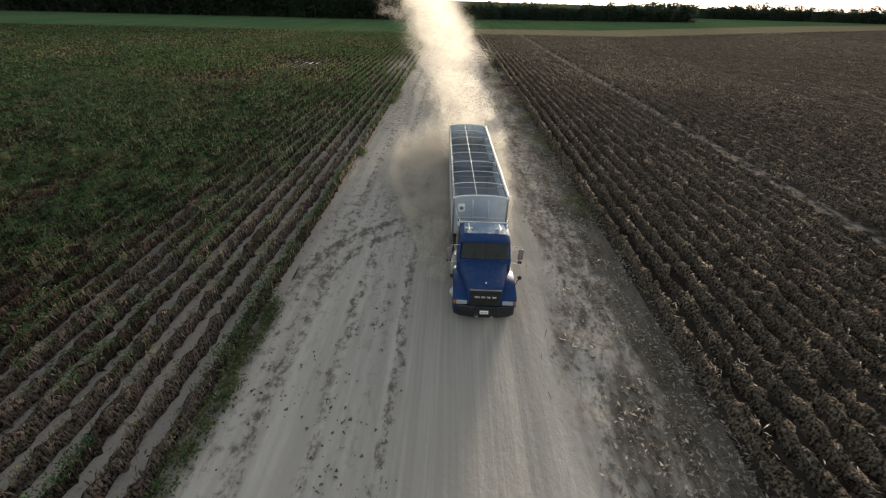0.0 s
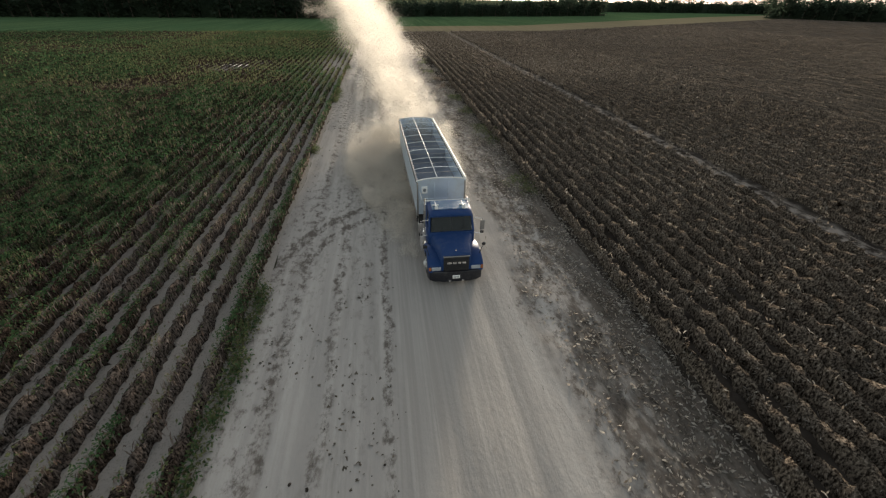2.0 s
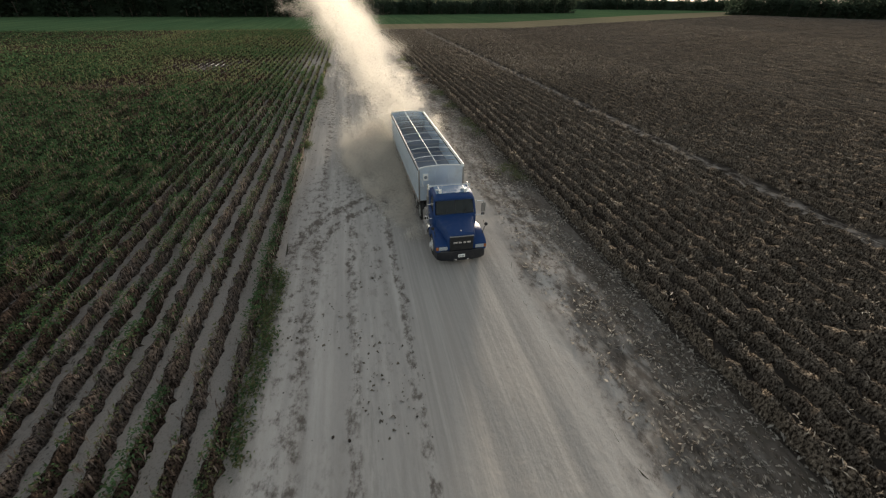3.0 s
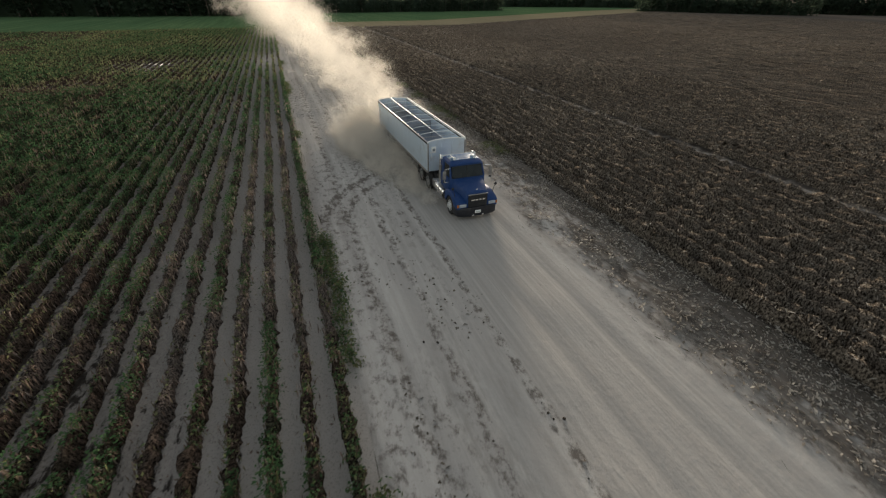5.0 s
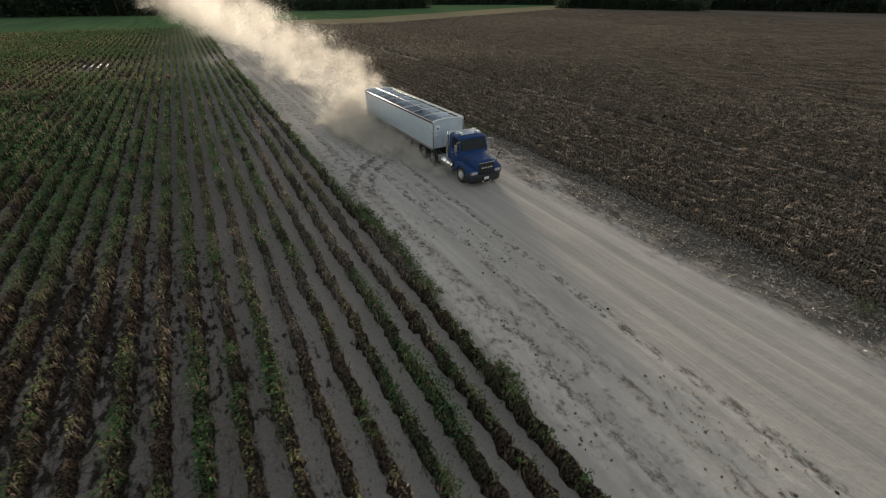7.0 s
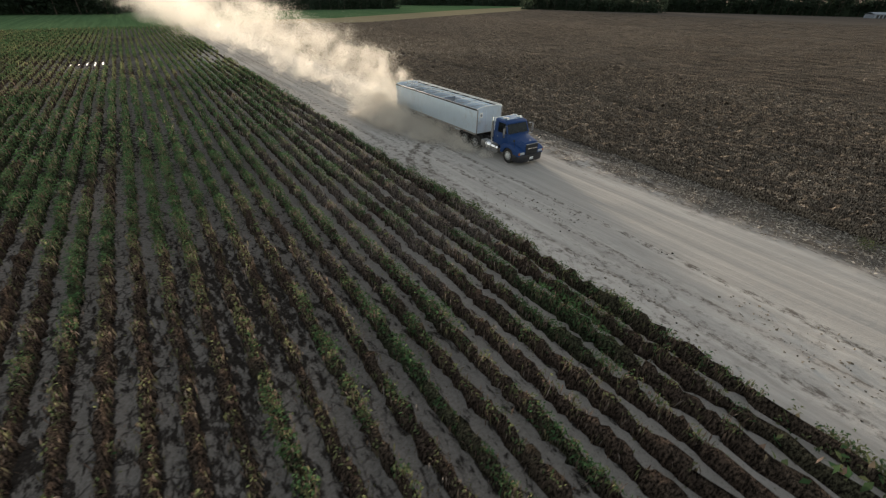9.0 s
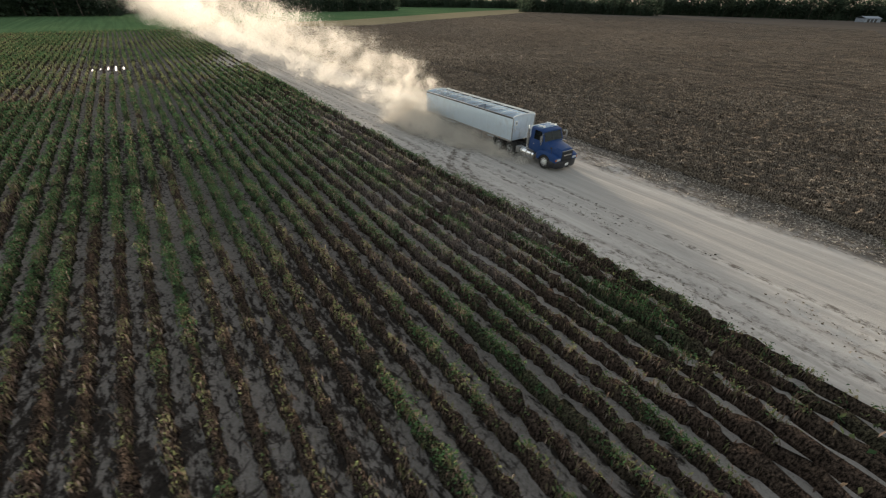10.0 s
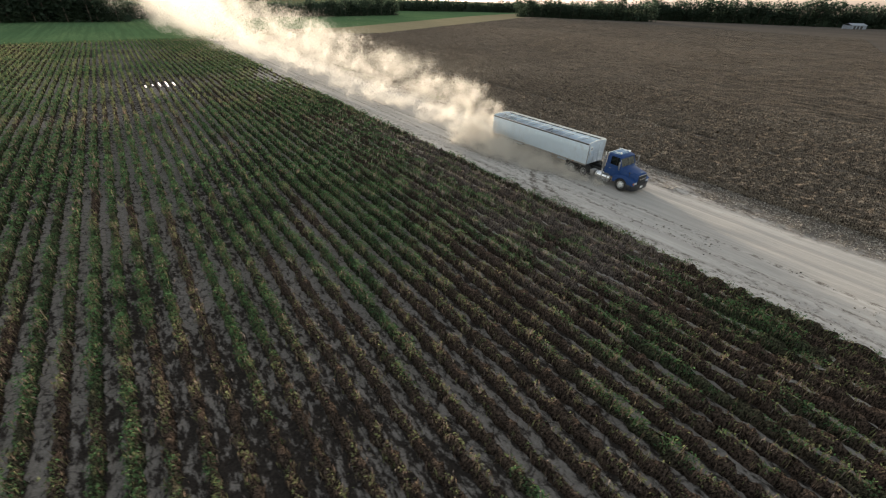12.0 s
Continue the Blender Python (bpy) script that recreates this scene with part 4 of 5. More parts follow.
def crop_row(x, y0, y1, spacing, per, size, rng):
    """Stems and leaves along one row: places, sizes, ripeness, width over length, uprightness."""
    y = np.arange(y0, y1, spacing)
    y = y + (rng.random(len(y)) - 0.5) * spacing
    px = x + 0.05 * rng.standard_normal(len(y)) + 0.10 * (waves(y * 0 + x, y, 2.5, 25) - 0.5)
    ripe = patchiness(px, y) + 0.08 * rng.standard_normal(len(y))
    vigour = np.clip(0.95 - 0.35 * ripe + 0.85 * (waves(px * 2, y, 0.9, 24) - 0.5), 0.35, 1.35)
    keep = rng.random(len(y)) < 0.97 - 0.85 * bare(px, y)
    y, px, ripe, vigour = y[keep], px[keep], ripe[keep], vigour[keep]
    # withered stems and seed heads make a thin brown hedge
    n1 = max(1, int(per * 0.62))
    rep = lambda a: np.repeat(a, n1)
    n = len(y) * n1
    stems = np.stack([rep(px) + 0.105 * rng.standard_normal(n), rep(y) + spacing * (rng.random(n) - 0.5), 0.14 + 0.48 * rep(vigour) * rng.random(n) ** 0.6], 1)
    r1 = np.clip(0.72 + 0.27 * np.clip((rep(px) + 19) / 6, 0, 1) * np.clip((38 - rep(y)) / 12, 0, 1) * np.clip((rep(y) + 11) / 6, 0, 1) + 0.13 * rng.standard_normal(n) - 0.30 * np.clip((rep(y) - 40) / 20, 0, 1), 0.40, 1)
    s1 = min(size * 2.9, 0.40) * (0.6 + 0.8 * rng.random(n))
    # leaves spread over the greener plants
    lush = np.clip((0.68 - ripe) / 0.32, 0, 1)
    n2 = np.round(per * (0.14 + 1.05 * lush)).astype(int)
    rep2 = lambda a: np.repeat(a, n2)
    m = int(n2.sum())
    rad, ang, hz = rng.random(m) ** 0.6, rng.random(m) * 2 * np.pi, rng.random(m) ** 0.5
    wide = rep2(0.17 + 0.17 * lush) * rep2(vigour)
    tops = np.stack([rep2(px) + wide * rad * np.cos(ang), rep2(y) + 0.22 * rad * np.sin(ang), 0.14 + 0.80 * rep2(vigour) * hz * (1 - 0.3 * rad ** 2)], 1)
    r2 = np.clip(rep2(ripe) + 0.12 * rng.standard_normal(m) - 0.21, 0, 0.44)
    s2 = size * (0.7 + 0.6 * rng.random(m))
    one = np.ones
    return np.concatenate([stems, tops]), np.concatenate([s1, s2]), np.concatenate([r1, r2]), np.concatenate([max(0.11, 1.2 * size - 0.05) * one(n), 0.48 * one(m)]), np.concatenate([one(n), 0.2 * one(m)])


def plant_left():
    rng = np.random.default_rng(11)
    label = "row of ripening leafy crop plants, green and brown in patches"
    for i in range(46):
        x = LEFT_EDGE - 0.42 - i * ROW
        near = 1.0 if i < 34 else 0.6
        bits = [crop_row(x, -18, 16, 0.20, int((33 if i < 28 else 24) * near), 0.105, rng), crop_row(x, 16, 50, 0.25, 9, 0.19, rng), crop_row(x, 50, float(far_line(x)) - 1.5, 0.5, 5, 0.31, rng), crop_row(x, -66, -18, 0.8, 4, 0.3, rng)]
        c, s, r, slim, up = (np.concatenate(k) for k in zip(*bits))
        me = leaves("crop_row", c, s, slim, up, r, CROP, rng)
        row = tagged(new("crop_row", me), label, "crop row", "crop rows beside the road", "stuff")
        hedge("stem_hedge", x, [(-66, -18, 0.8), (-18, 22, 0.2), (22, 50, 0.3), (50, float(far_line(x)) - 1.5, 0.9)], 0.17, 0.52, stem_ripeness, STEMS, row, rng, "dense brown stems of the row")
    bits = []
    for i in range(46, 150):
        x = LEFT_EDGE - 0.42 - i * ROW
        bits.append(crop_row(x, -20, float(far_line(x)) - 1.5, 0.8, 3, 0.42, rng))
    c, s, r, slim, up = (np.concatenate(k) for k in zip(*bits))
    me = leaves("distant_crop_rows", c, s, slim, up, r, CROP, rng)
    far = tagged(new("distant_crop_rows", me), "many ripening crop rows running to the field's end", "crop rows", "", "stuff")
    for i in range(46, 150):
        x = LEFT_EDGE - 0.42 - i * ROW
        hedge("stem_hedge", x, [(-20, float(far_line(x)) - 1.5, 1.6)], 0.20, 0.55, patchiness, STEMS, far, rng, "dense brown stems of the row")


def straw_row(x, y0, y1, spacing, per, size, rng):
    y = np.arange(y0, y1, spacing)
    y = y + (rng.random(len(y)) - 0.5) * spacing
    px = x + 0.07 * rng.standard_normal(len(y))
    vigour = np.clip(0.55 + 0.9 * waves(px * 1.5 + 90, y, 1.1, 31) + 0.3 * (waves(px + 90, y * 0.5, 9, 32) - 0.5), 0.35, 1.4)
    n = len(y) * per
    rep = lambda a: np.repeat(a, per)
    rad, ang, hz, vg = rng.random(n) ** 0.6, rng.random(n) * 2 * np.pi, rng.random(n), rep(vigour)
    c = np.stack([rep(px) + 0.10 * vg * rad * np.cos(ang), rep(y) + 0.26 * rad * np.sin(ang), 0.05 + 0.66 * vg * hz * (1 - 0.4 * rad ** 2)], 1)
    base = 0.46 + 0.3 * (waves(c[:, 0] + 90, c[:, 1], 13, 33) - 0.5) + 0.12 * (rep(rng.random(len(y))) - 0.5)
    r = np.clip(base + 0.15 * rng.standard_normal(n) + 0.5 * (rng.random(n) < (0.36 if size < 0.18 else 0.14)), 0, 1)
    return c, size * (0.6 + 0.8 * rng.random(n)), r


def plant_right():
    rng = np.random.default_rng(12)
    label = "row of withered brown crop plants with pale dry leaves"
    for i in range(40):
        x = VERGE_EDGE + 0.35 + i * ROW
        bits = [straw_row(x, -19, 28, 0.24, 21 if i < 14 else 13, 0.15, rng), straw_row(x, 28, 70, 0.36, 9, 0.20, rng), straw_row(x, 70, float(far_line(x)) - 1.5, 0.5, 5, 0.28, rng)]
        c, s, r = (np.concatenate(k) for k in zip(*bits))
        if i < 2:
            keep = edge_verge(c[:, 1]) + 0.25 < c[:, 0] + 0.3
            c, s, r = c[keep], s[keep], r[keep]
        if i in (14, 15):       # few plants stand in the sprayer's lane
            keep = waves(c[:, 0], c[:, 1], 0.9, 38) + 0.3 * rng.random(len(c)) > 0.70
            c, s, r = c[keep], s[keep], r[keep]
        s = np.where(r > 0.75, 1.25 * s, s)
        me = leaves("withered_row", c, s, np.where(r > 0.75, 0.14, 0.30), np.where(r > 0.75, 0.15, 0.6), r, STRAW, rng)
        row = tagged(new("withered_row", me), label, "crop row", "withered rows beyond the verge", "stuff")
        if i in (14, 15):
            continue
        y0 = -60 if i > 1 else -45
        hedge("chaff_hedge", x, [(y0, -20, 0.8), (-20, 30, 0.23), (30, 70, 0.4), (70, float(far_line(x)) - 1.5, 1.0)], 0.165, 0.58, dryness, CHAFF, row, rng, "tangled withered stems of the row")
    bits = []
    for i in range(40, 150):
        x = VERGE_EDGE + 0.35 + i * ROW
        bits.append(straw_row(x, -10 + 0.25 * (i - 40), float(far_line(x)) - 1.5, 0.75, 2, 0.25, rng))
    c, s, r = (np.concatenate(k) for k in zip(*bits))
    me = leaves("distant_withered_rows", c, s, np.full(len(c), 0.5), np.full(len(c), 0.2), np.minimum(r, 0.72), STRAW, rng)
    far = tagged(new("distant_withered_rows", me), "many withered crop rows running to the field's end", "crop rows", "", "stuff")
    for i in range(150, 330, 2):
        x = VERGE_EDGE + 0.35 + i * ROW
        hedge("chaff_hedge", x, [(10 + 0.25 * (i - 150), float(far_line(x)) - 1.5, 3.2)], 0.34, 0.42, dryness, CHAFF, far, rng, "tangled withered stems of the row")
    for i in range(40, 150):
        x = VERGE_EDGE + 0.35 + i * ROW
        hedge("chaff_hedge", x, [(-30 + 0.2 * (i - 40), float(far_line(x)) - 1.5, 1.7)], 0.21, 0.46, dryness, CHAFF, far, rng, "tangled withered stems of the row")


def dryness(x, y):
    return 0.5 + 0.6 * (waves(x + 90, y, 13, 33) - 0.5)


def litter():
    """Pale dry leaves and stalks strewn over the verge, dark clods over the shoulder."""
    rng = np.random.default_rng(13)
    n = 46000
    y = -34 + 100 * rng.random(n) ** 1.5
    x = 2.9 + (VERGE_EDGE - 2.2) * rng.random(n) ** 0.55
    keep = waves(x, y * 0.6, 1.1, 34) + 0.35 * rng.random(n) > 0.5
    x, y = x[keep], y[keep]
    n = len(x)
    z = verge_height(x, y) + 0.03
    r = np.where(rng.random(n) < 0.55, 0.97, 0.5 + 0.3 * rng.random(n))
    me = leaves("leaf_litter", np.stack([x, y, z], 1), 0.07 + 0.22 * rng.random(n) ** 2, np.full(n, 0.3), np.zeros(n), r, STRAW, rng)
    tagged(new("leaf_litter", me), "pale dry leaves and stalks strewn over the verge", "leaf litter", "", "stuff")
    n = 11000
    x, y = -30 + 22 * rng.random(n), -20 + 40 * rng.random(n) ** 1.1
    keep = waves(x * 1.5, y * 0.5, 1.1, 41) + 0.3 * rng.random(n) > 0.55
    x, y = x[keep], y[keep]
    n = len(x)
    me = leaves("furrow_litter", np.stack([x, y, bed_height(x, y) + 0.02], 1), 0.04 + 0.12 * rng.random(n) ** 2, np.full(n, 0.45), np.zeros(n), 0.45 + 0.45 * rng.random(n), CROP, rng)
    tagged(new("furrow_litter", me), "brown fallen leaves and stalk bits in the furrows", "leaf litter", "", "stuff")
    n = 5000
    x, y = -7.6 + 5.2 * rng.random(n), -34 + 100 * rng.random(n) ** 1.2
    keep = waves(x, y * 0.4, 1.3, 35) + 0.2 * rng.random(n) > 0.68
    x, y = x[keep], y[keep]
    n = len(x)
    me = leaves("shoulder_litter", np.stack([x, y, shoulder_height(x, y) + 0.02], 1), 0.06 + 0.16 * rng.random(n) ** 2, np.full(n, 0.6), np.zeros(n), 0.3 * rng.random(n), STRAW, rng)
    tagged(new("shoulder_litter", me), "dark trampled plant scraps on the sandy shoulder", "plant scraps", "", "stuff")


def weeds():
    """Green weeds in clumps along the crop's edge, rusty and dull green ones in the verge."""
    rng = np.random.default_rng(14)
    y = -30 + 150 * rng.random(5200) ** 1.25
    x = edge_left(y) - 0.12 + 0.20 * rng.standard_normal(len(y))
    dense = waves(y, y * 0 + 11, 2.6, 36)
    keep = dense + 0.2 * rng.random(len(y)) > 0.68
    x, y, dense = x[keep], y[keep], dense[keep]
    per = 9
    n = len(x) * per
    rep = lambda a: np.repeat(a, per)
    c = np.stack([rep(x) + 0.12 * rng.standard_normal(n), rep(y) + 0.12 * rng.standard_normal(n), 0.05 + 0.55 * rep(dense) * rng.random(n)], 1)
    me = leaves("edge_weeds", c, 0.08 + 0.09 * rng.random(n), np.full(n, 0.45), np.full(n, 0.35), np.clip(0.38 + 0.15 * rng.standard_normal(n), 0, 0.7), CROP, rng)
    tagged(new("edge_weeds", me), "dark green weeds in clumps along the edge of the crop", "weeds", "", "stuff")
    y = -30 + 110 * rng.random(2600) ** 1.2
    x = edge_verge(y) - 0.5 + 0.55 * rng.standard_normal(len(y))
    patch = waves(x, y, 3.4, 37)
    keep = patch + 0.15 * rng.random(len(y)) > 0.72
    x, y = x[keep], y[keep]
    rusty = waves(y, y * 0 + 4, 7, 39)[:, None] > 0.55
    n = len(x) * per
    c = np.stack([rep(x) + 0.14 * rng.standard_normal(n), rep(y) + 0.14 * rng.standard_normal(n), 0.04 + 0.30 * rng.random(n)], 1)
    ripe = np.where(np.repeat(rusty[:, 0], per), 0.74, 0.42) + 0.10 * rng.standard_normal(n)
    me = leaves("verge_weeds", c, 0.08 + 0.10 * rng.random(n), np.full(n, 0.35), np.full(n, 0.4), np.clip(ripe, 0, 1), CROP, rng)
    tagged(new("verge_weeds", me), "low rusty and dull green weeds at the withered field's edge", "weeds", "", "stuff")


def clods():
    """Dark lumps of earth thrown up along the old wheel tracks."""
    rng = np.random.default_rng(15)
    ball = bmesh.new()
    bmesh.ops.create_icosphere(ball, subdivisions=1, radius=1)
    shape = np.array([v.co[:] for v in ball.verts])
    tri = np.array([[v.index for v in f.verts] for f in ball.faces])
    ball.free()
    y = -26 + 70 * rng.random(170)
    x = rng.choice([-2.8, -4.7, -6.4], len(y), p=[0.5, 0.25, 0.25]) + 0.28 * rng.standard_normal(len(y))
    keep = waves(x * 0.3, y, 1.6, 40) + 0.25 * rng.random(len(y)) > 0.72
    x, y = x[keep], y[keep]
    n = len(x)
    size = 0.015 + 0.035 * rng.random(n) ** 2
    lumps = shape[None] * (0.7 + 0.6 * rng.random((n, len(shape), 1))) * size[:, None, None] * np.array([1.1, 1.2, 0.7])
    v = lumps + np.stack([x, y, shoulder_height(x, y) + 0.3 * size], 1)[:, None]
    f = tri[None] + (np.arange(n) * len(shape))[:, None, None]
    me = array_mesh("earth_clods", v.reshape(-1, 3), f.reshape(-1, 3), SOIL_DRY)
    tagged(new("earth_clods", me), "dark lumps of earth along the old wheel tracks", "earth clods", "", "stuff")


plant_left()
plant_right()
litter()
weeds()
clods()


# ---- dust raised behind the trailer ----
def dust_cloud(name, puffs, count, mat, label, seed):
    """A cloud of tiny flakes round many puffs: rows of x, y, z, radius, share of the cloud, size of a flake."""
    rng = np.random.default_rng(seed)
    w = puffs[:, 4] / puffs[:, 5] ** 2
    k = rng.choice(len(puffs), count, p=w / w.sum())
    c = puffs[k, :3] + rng.standard_normal((count, 3)) * (puffs[k, 3] * 0.5)[:, None]
    c[:, 2] = np.abs(c[:, 2] - 0.08) + 0.08
    s = (puffs[k, 5] * (0.6 + 0.8 * rng.random(count)))[:, None]
    out = (c - puffs[k, :3]) / puffs[k, 3][:, None] + 0.16 * rng.standard_normal((count, 3))   # flakes lie round their puff
    a = np.cross(out, rng.standard_normal((count, 3)))
    a /= np.linalg.norm(a, axis=1)[:, None]
    b = np.cross(a, out)
    b /= np.linalg.norm(b, axis=1)[:, None]
    v = np.stack([c - a * s * 0.6 - b * s * 0.35, c + a * s * 0.6 - b * s * 0.35, c + b * s * 0.7], 1).reshape(-1, 3)
    me = array_mesh(name, v, np.arange(3 * count).reshape(count, 3), mat)
    return tagged(new(name, me), label, "dust cloud", "", "stuff")


def plume():
    rng = np.random.default_rng(41)
    rows = []
    for i in range(1300):
        d = 215 * rng.random() ** 1.6                 # metres behind the trailer's rear
        s = d / 125
        y = 15.2 + d
        lane = -0.2 - 3.4 * min(s, 1.3) ** 1.2 + 0.9 * math.sin(y * 0.11) * min(1, 4 * s)
        half = 1.45 + 6.4 * s ** 0.75
        top = 2.5 + 12.5 * min(s, 1.1) ** 0.62
        billow = 0.66 + 0.68 * float(waves(y, 5.0, 3.0 + 5 * s, 44))
        u, h = rng.standard_normal() * 0.5, rng.random() ** 1.1
        r = (0.6 + 2.3 * s ** 0.7) * (0.5 + 0.8 * rng.random())
        rows.append((lane + u * half - 10.5 * min(s, 1.2) * h, y, max(0.25, h * top * billow), r, r ** 2 * (1 + 1.0 * math.exp(-s * 10)), 0.029 + 0.094 * s ** 0.8))
    for i in range(70):                               # a wisp torn off to the side
        g = rng.random()
        rows.append((-13.5 - 6.5 * g + rng.standard_normal(), 104 + 8 * g + 2 * rng.standard_normal(), 6.0 + 1.5 * g + 0.6 * rng.standard_normal(), 1.3, 0.5, 0.09))
    rows = np.array(rows)
    dust_cloud("dust_plume", rows, 600000, DUST, "tall sunlit plume of pale road dust behind the trailer", 42)
    veil = rows[::2].copy()
    veil[:, 3] *= 1.35
    dust_cloud("dust_haze", veil, 70000, DUST, "thin dust drifting off the edges of the plume", 44)
    rows = []
    for i in range(900):
        g = rng.random()
        y = 2.4 + 17 * g
        side = -1 if rng.random() < 0.76 else 1
        x = side * (1.25 + (0.35 + 1.7 * min(1, 1.6 * g)) * min(1.6, abs(rng.standard_normal())) * (1.1 if side < 0 else 0.35))
        z = (0.3 + 1.5 * g) * rng.random() ** 1.2
        r = (0.3 + 0.5 * g) * (0.6 + 0.8 * rng.random())
        rows.append((x, y, z + 0.1, r, r ** 1.5 * (0.45 + 2.0 * min(1, 2.0 * g)), 0.024))
    dust_cloud("wheel_dust", np.array(rows), 330000, DUST_LOW, "low brown dust swirling from the wheels beside the trailer", 43)


plume()


# ---- woods and far things ----
BARK = plain("tree_bark", (0.09, 0.075, 0.06), 0.9, 0, 0.2, 0.3)


def woods(name, line, depth, height, gap, label, seed):
    """A stand of trees along a line on the plan: tapered trunks with limbs, and crowns of many small leaf clumps."""
    rng = np.random.default_rng(seed)
    trunk_v, trunk_f, leaf_c, leaf_s = [], [], [], []
    for (xa, ya), (xb, yb) in zip(line, line[1:]):
        length = math.hypot(xb - xa, yb - ya)
        nx, ny = -(yb - ya) / length, (xb - xa) / length
        for i in range(int(length / gap)):
            t = (i + rng.random()) * gap / length
            for rank in range(3):
                back = depth * (rank + rng.random() * 0.8) / 3 * (1 if ny > 0 else -1)
                x, y = xa + (xb - xa) * t + nx * back + rng.standard_normal() * 2, ya + (yb - ya) * t + ny * back
                h = height * (0.86 + 0.22 * rng.random()) * (0.82 + 0.36 * float(waves(x, y, 35, seed)))
                r = h * (0.33 + 0.12 * rng.random())
                limbs = [((x, y, -0.3), (x + rng.standard_normal() * 0.3, y, h * 0.75), 0.015 * h)]
                for j in range(3):
                    a = rng.random() * 6.28
                    limbs.append(((x, y, h * (0.3 + 0.12 * j)), (x + math.cos(a) * r * 0.7, y + math.sin(a) * r * 0.7, h * (0.55 + 0.12 * j)), 0.006 * h))
                for (ax, ay, az), (bx, by, bz), w in limbs:
                    o = len(trunk_v)
                    for k in range(4):
                        c, s = math.cos(k * 1.5708), math.sin(k * 1.5708)
                        trunk_v += [(ax + w * c, ay + w * s, az), (bx + 0.3 * w * c, by + 0.3 * w * s, bz)]
                    trunk_f += [(o + 2 * k, o + (2 * k + 2) % 8, o + (2 * k + 3) % 8, o + 2 * k + 1) for k in range(4)]
                n = 300 if rank == 0 else 70
                lobes = rng.standard_normal((9, 3))     # rounded crowns, leafy down to the ground at the wood's edge
                lobes *= (0.55 / np.linalg.norm(lobes, axis=1))[:, None]
                lobes = lobes * np.array([r, r, h * 0.46]) + np.array([x, y, h * 0.52])
                shell = rng.standard_normal((n, 3))
                shell *= (rng.random(n) ** 0.3 / np.linalg.norm(shell, axis=1))[:, None]
                pick = lobes[rng.integers(0, 9, n)] + shell * np.array([r * 0.55, r * 0.55, h * 0.24])
                pick[:, 2] = np.clip(pick[:, 2], h * 0.02 + 0.08 * h * rng.random(n), h)
                leaf_c.append(pick)
                leaf_s.append(h * (0.05 + 0.07 * rng.random(n)))
                if rank == 0:                           # bushes along the edge
                    k = 60
                    leaf_c.append(np.stack([x + gap * (rng.random(k) - 0.5) * 1.4, y + 1.6 * rng.standard_normal(k), h * 0.30 * rng.random(k)], 1))
                    leaf_s.append(h * (0.05 + 0.06 * rng.random(k)))
    me = leaves(name, np.concatenate(leaf_c), np.concatenate(leaf_s), np.full(sum(map(len, leaf_c)), 0.8), np.full(sum(map(len, leaf_c)), 0.2), np.zeros(sum(map(len, leaf_c))), TREE_LEAF, rng)
    stand = tagged(new(name, me), label, "woods", "", "stuff")
    wood = new("trunks", array_mesh("trunks", np.array(trunk_v), np.array(trunk_f), BARK))
    wood.parent = stand
    inner = []
    for i, (x, y) in enumerate(line):
        (xa, ya), (xb, yb) = (line[i], line[i + 1]) if i + 1 < len(line) else (line[i - 1], line[i])
        nx, ny = (ya - yb), (xb - xa)
        k = depth * 0.55 / math.hypot(nx, ny) * (1 if ny > 0 else -1)
        inner.append((x + nx * k, y + ny * k))
    under = ridge("understorey", inner, depth * 0.25, height * 0.5, 1.3, TREE_LEAF, seed)
    under.parent = stand
    tagged(under, "dense dark understorey", "", "", "stuff")
    tagged(wood, "bare grey-brown trunks and limbs", "", "", "stuff")


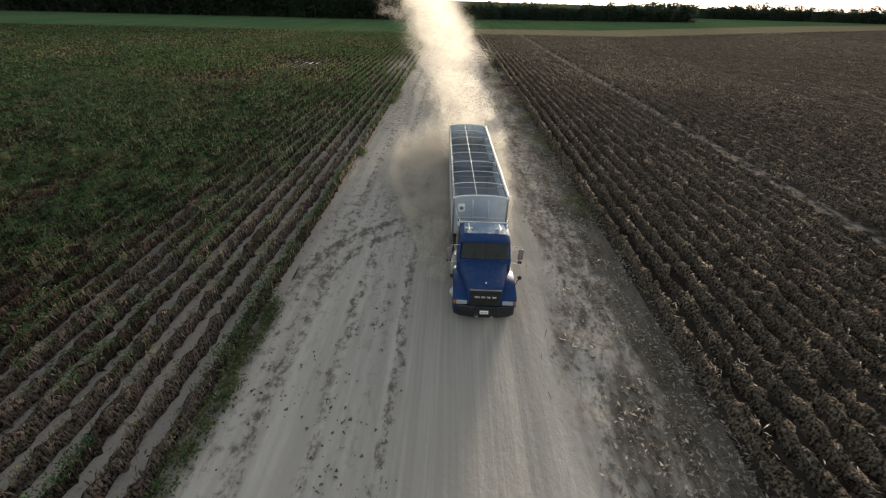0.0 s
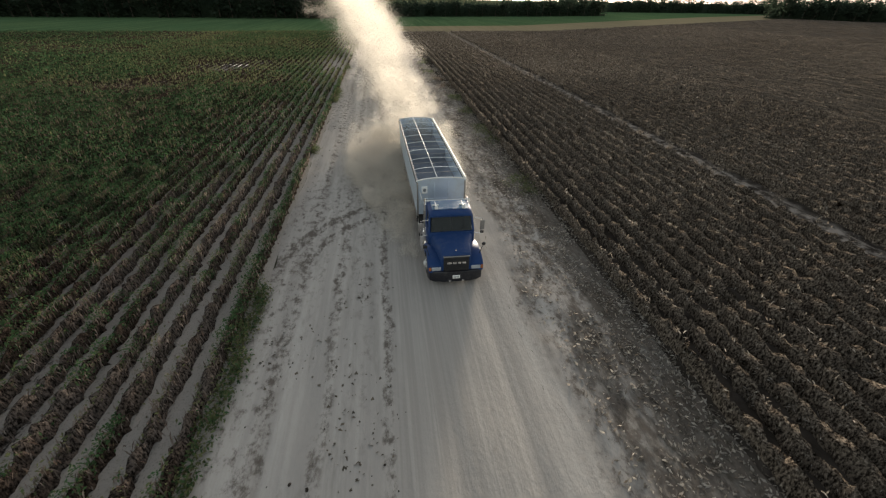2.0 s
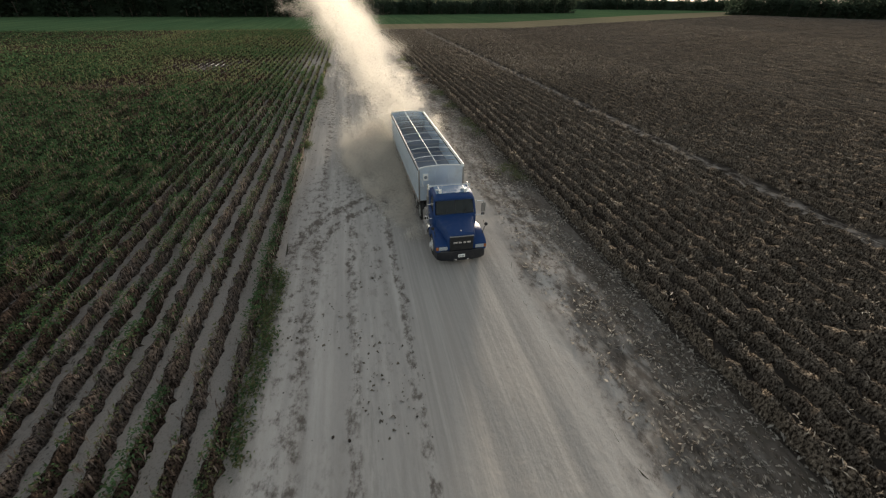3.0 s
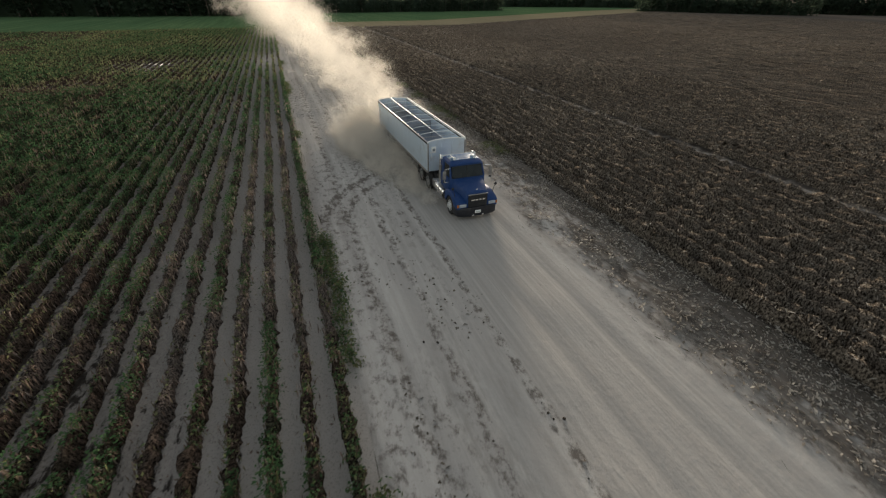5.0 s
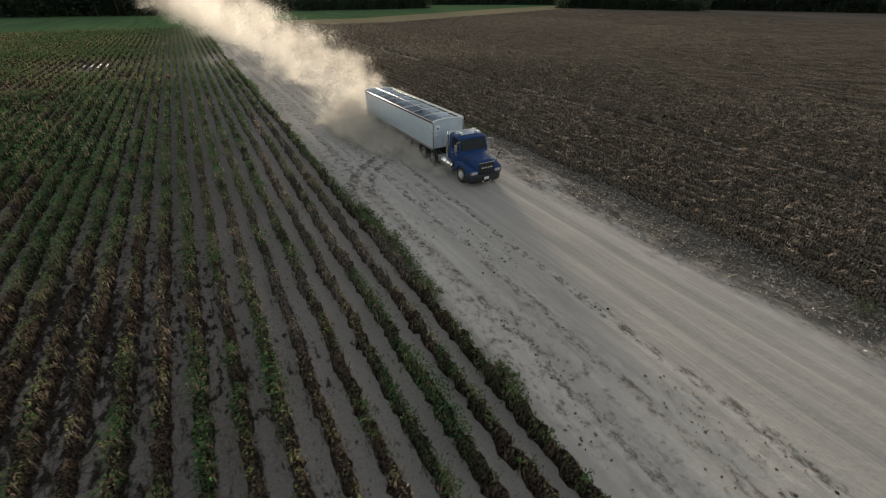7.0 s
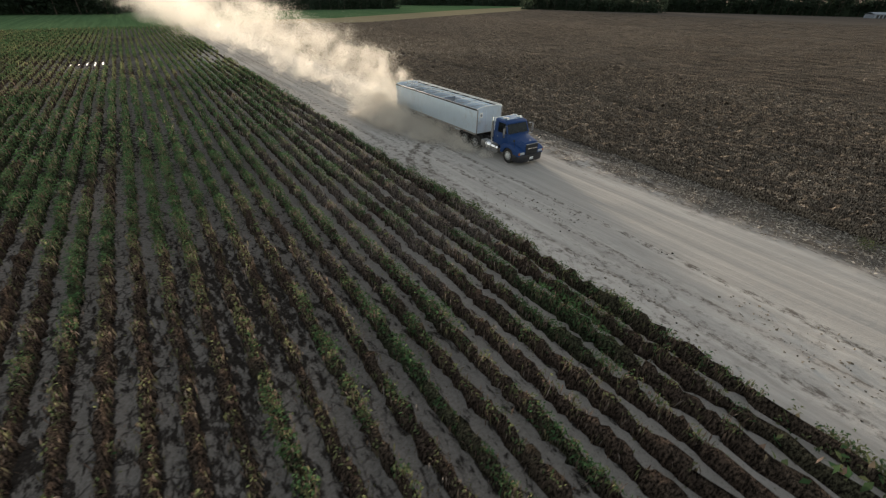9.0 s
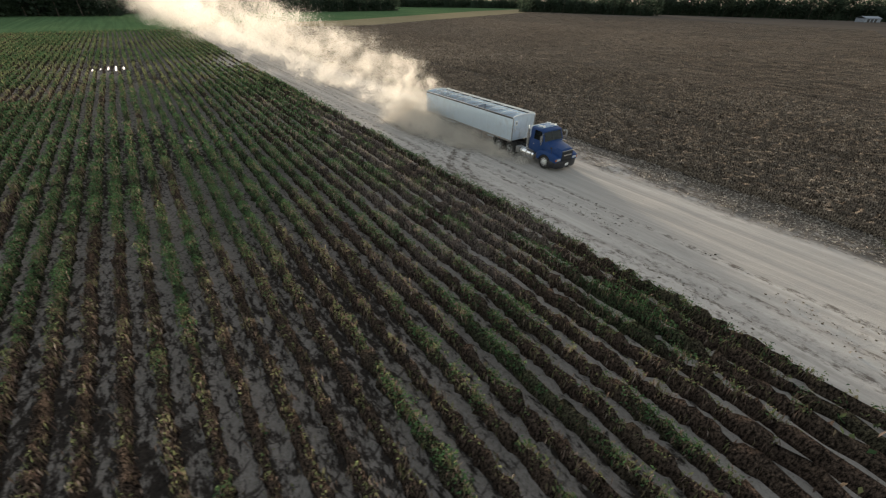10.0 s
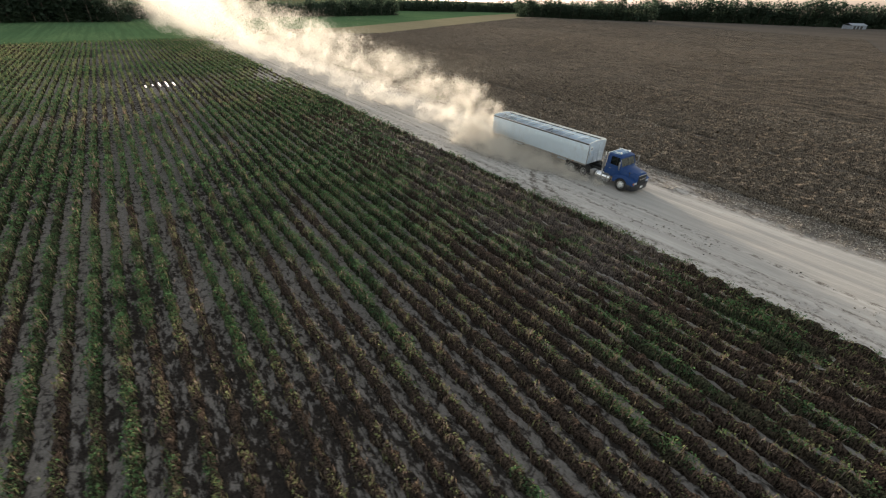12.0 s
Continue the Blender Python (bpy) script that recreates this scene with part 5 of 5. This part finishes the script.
woods("woodland", [(-520, 150), (-260, 205), (-20, 235)], 22, 17, 5.5, "dark deciduous woods behind the green field", 51)
woods("woodland", [(-30, 250), (100, 295), (178, 328)], 22, 12, 5.5, "dark woods behind the stubble field", 52)
woods("woodland", [(640, 60), (440, 270)], 26, 23, 7, "dark trees along the far side of the withered field", 55)
woods("woodland", [(640, 400), (470, 425), (320, 440), (170, 425)], 30, 15, 7, "low far woods along the horizon", 53)
woods("woodland", [(390, 225), (300, 316)], 22, 18, 6, "dark stand of trees beyond the withered field", 54)


def standing_water():
    """Shallow pools left between the crop rows."""
    for x, y, long, wide in ((-25.2, 66, 3.6, 0.10), (-26.17, 66, 5.5, 0.12), (-27.14, 66.5, 4.2, 0.11), (-28.10, 66, 2.0, 0.08), (-29.07, 65.5, 2.4, 0.09)):
        ring = []
        for i in range(28):
            a = 2 * math.pi * i / 28
            k = 1 + 0.22 * noise.noise((x + 2 * math.cos(a), y + 2 * math.sin(a), 3.0))
            ring.append((x + wide * k * math.cos(a), y + long / 2 * k * math.sin(a)))
        thing("puddle", prism(ring, "z", -0.02, 0.10), WATER, "narrow pool of still water between crop rows", "puddle", "pools in the wet spot")


standing_water()


def farm_shed():
    """A low pale shed at the far side of the withered field."""
    at = new("farm_shed")
    at.matrix_world = pose(556, 112, -0.1, 0, 0, -18)
    tagged(at, "low pale metal farm shed before the woods", "shed")
    for x0, x1, y0, y1 in ((-11, 11, -4, -3.8), (-11, 11, 3.8, 4), (-11, -10.8, -3.8, 3.8), (10.8, 11, -3.8, 3.8)):
        part("wall", boxed(x0, x1, y0, y1, 0, 3.2), ALLOY_IN, at)
    part("roof", prism([(-4.5, 3.2), (0, 4.8), (4.5, 3.2), (4.5, 3.35), (0, 4.97), (-4.5, 3.35)], "x", -11.4, 11.4), ALLOY_IN, at, "grey sheet-metal roof")
    # dark slabs on the wall paint the shade of open bays
    for y in (-6.0, -1.0, 4.0):
        part("door", boxed(y - 1.6, y + 1.6, -4.06, -4.01, 0, 2.7), DARK_TRIM, at, "dark panel standing in for a shaded open bay")


farm_shed()
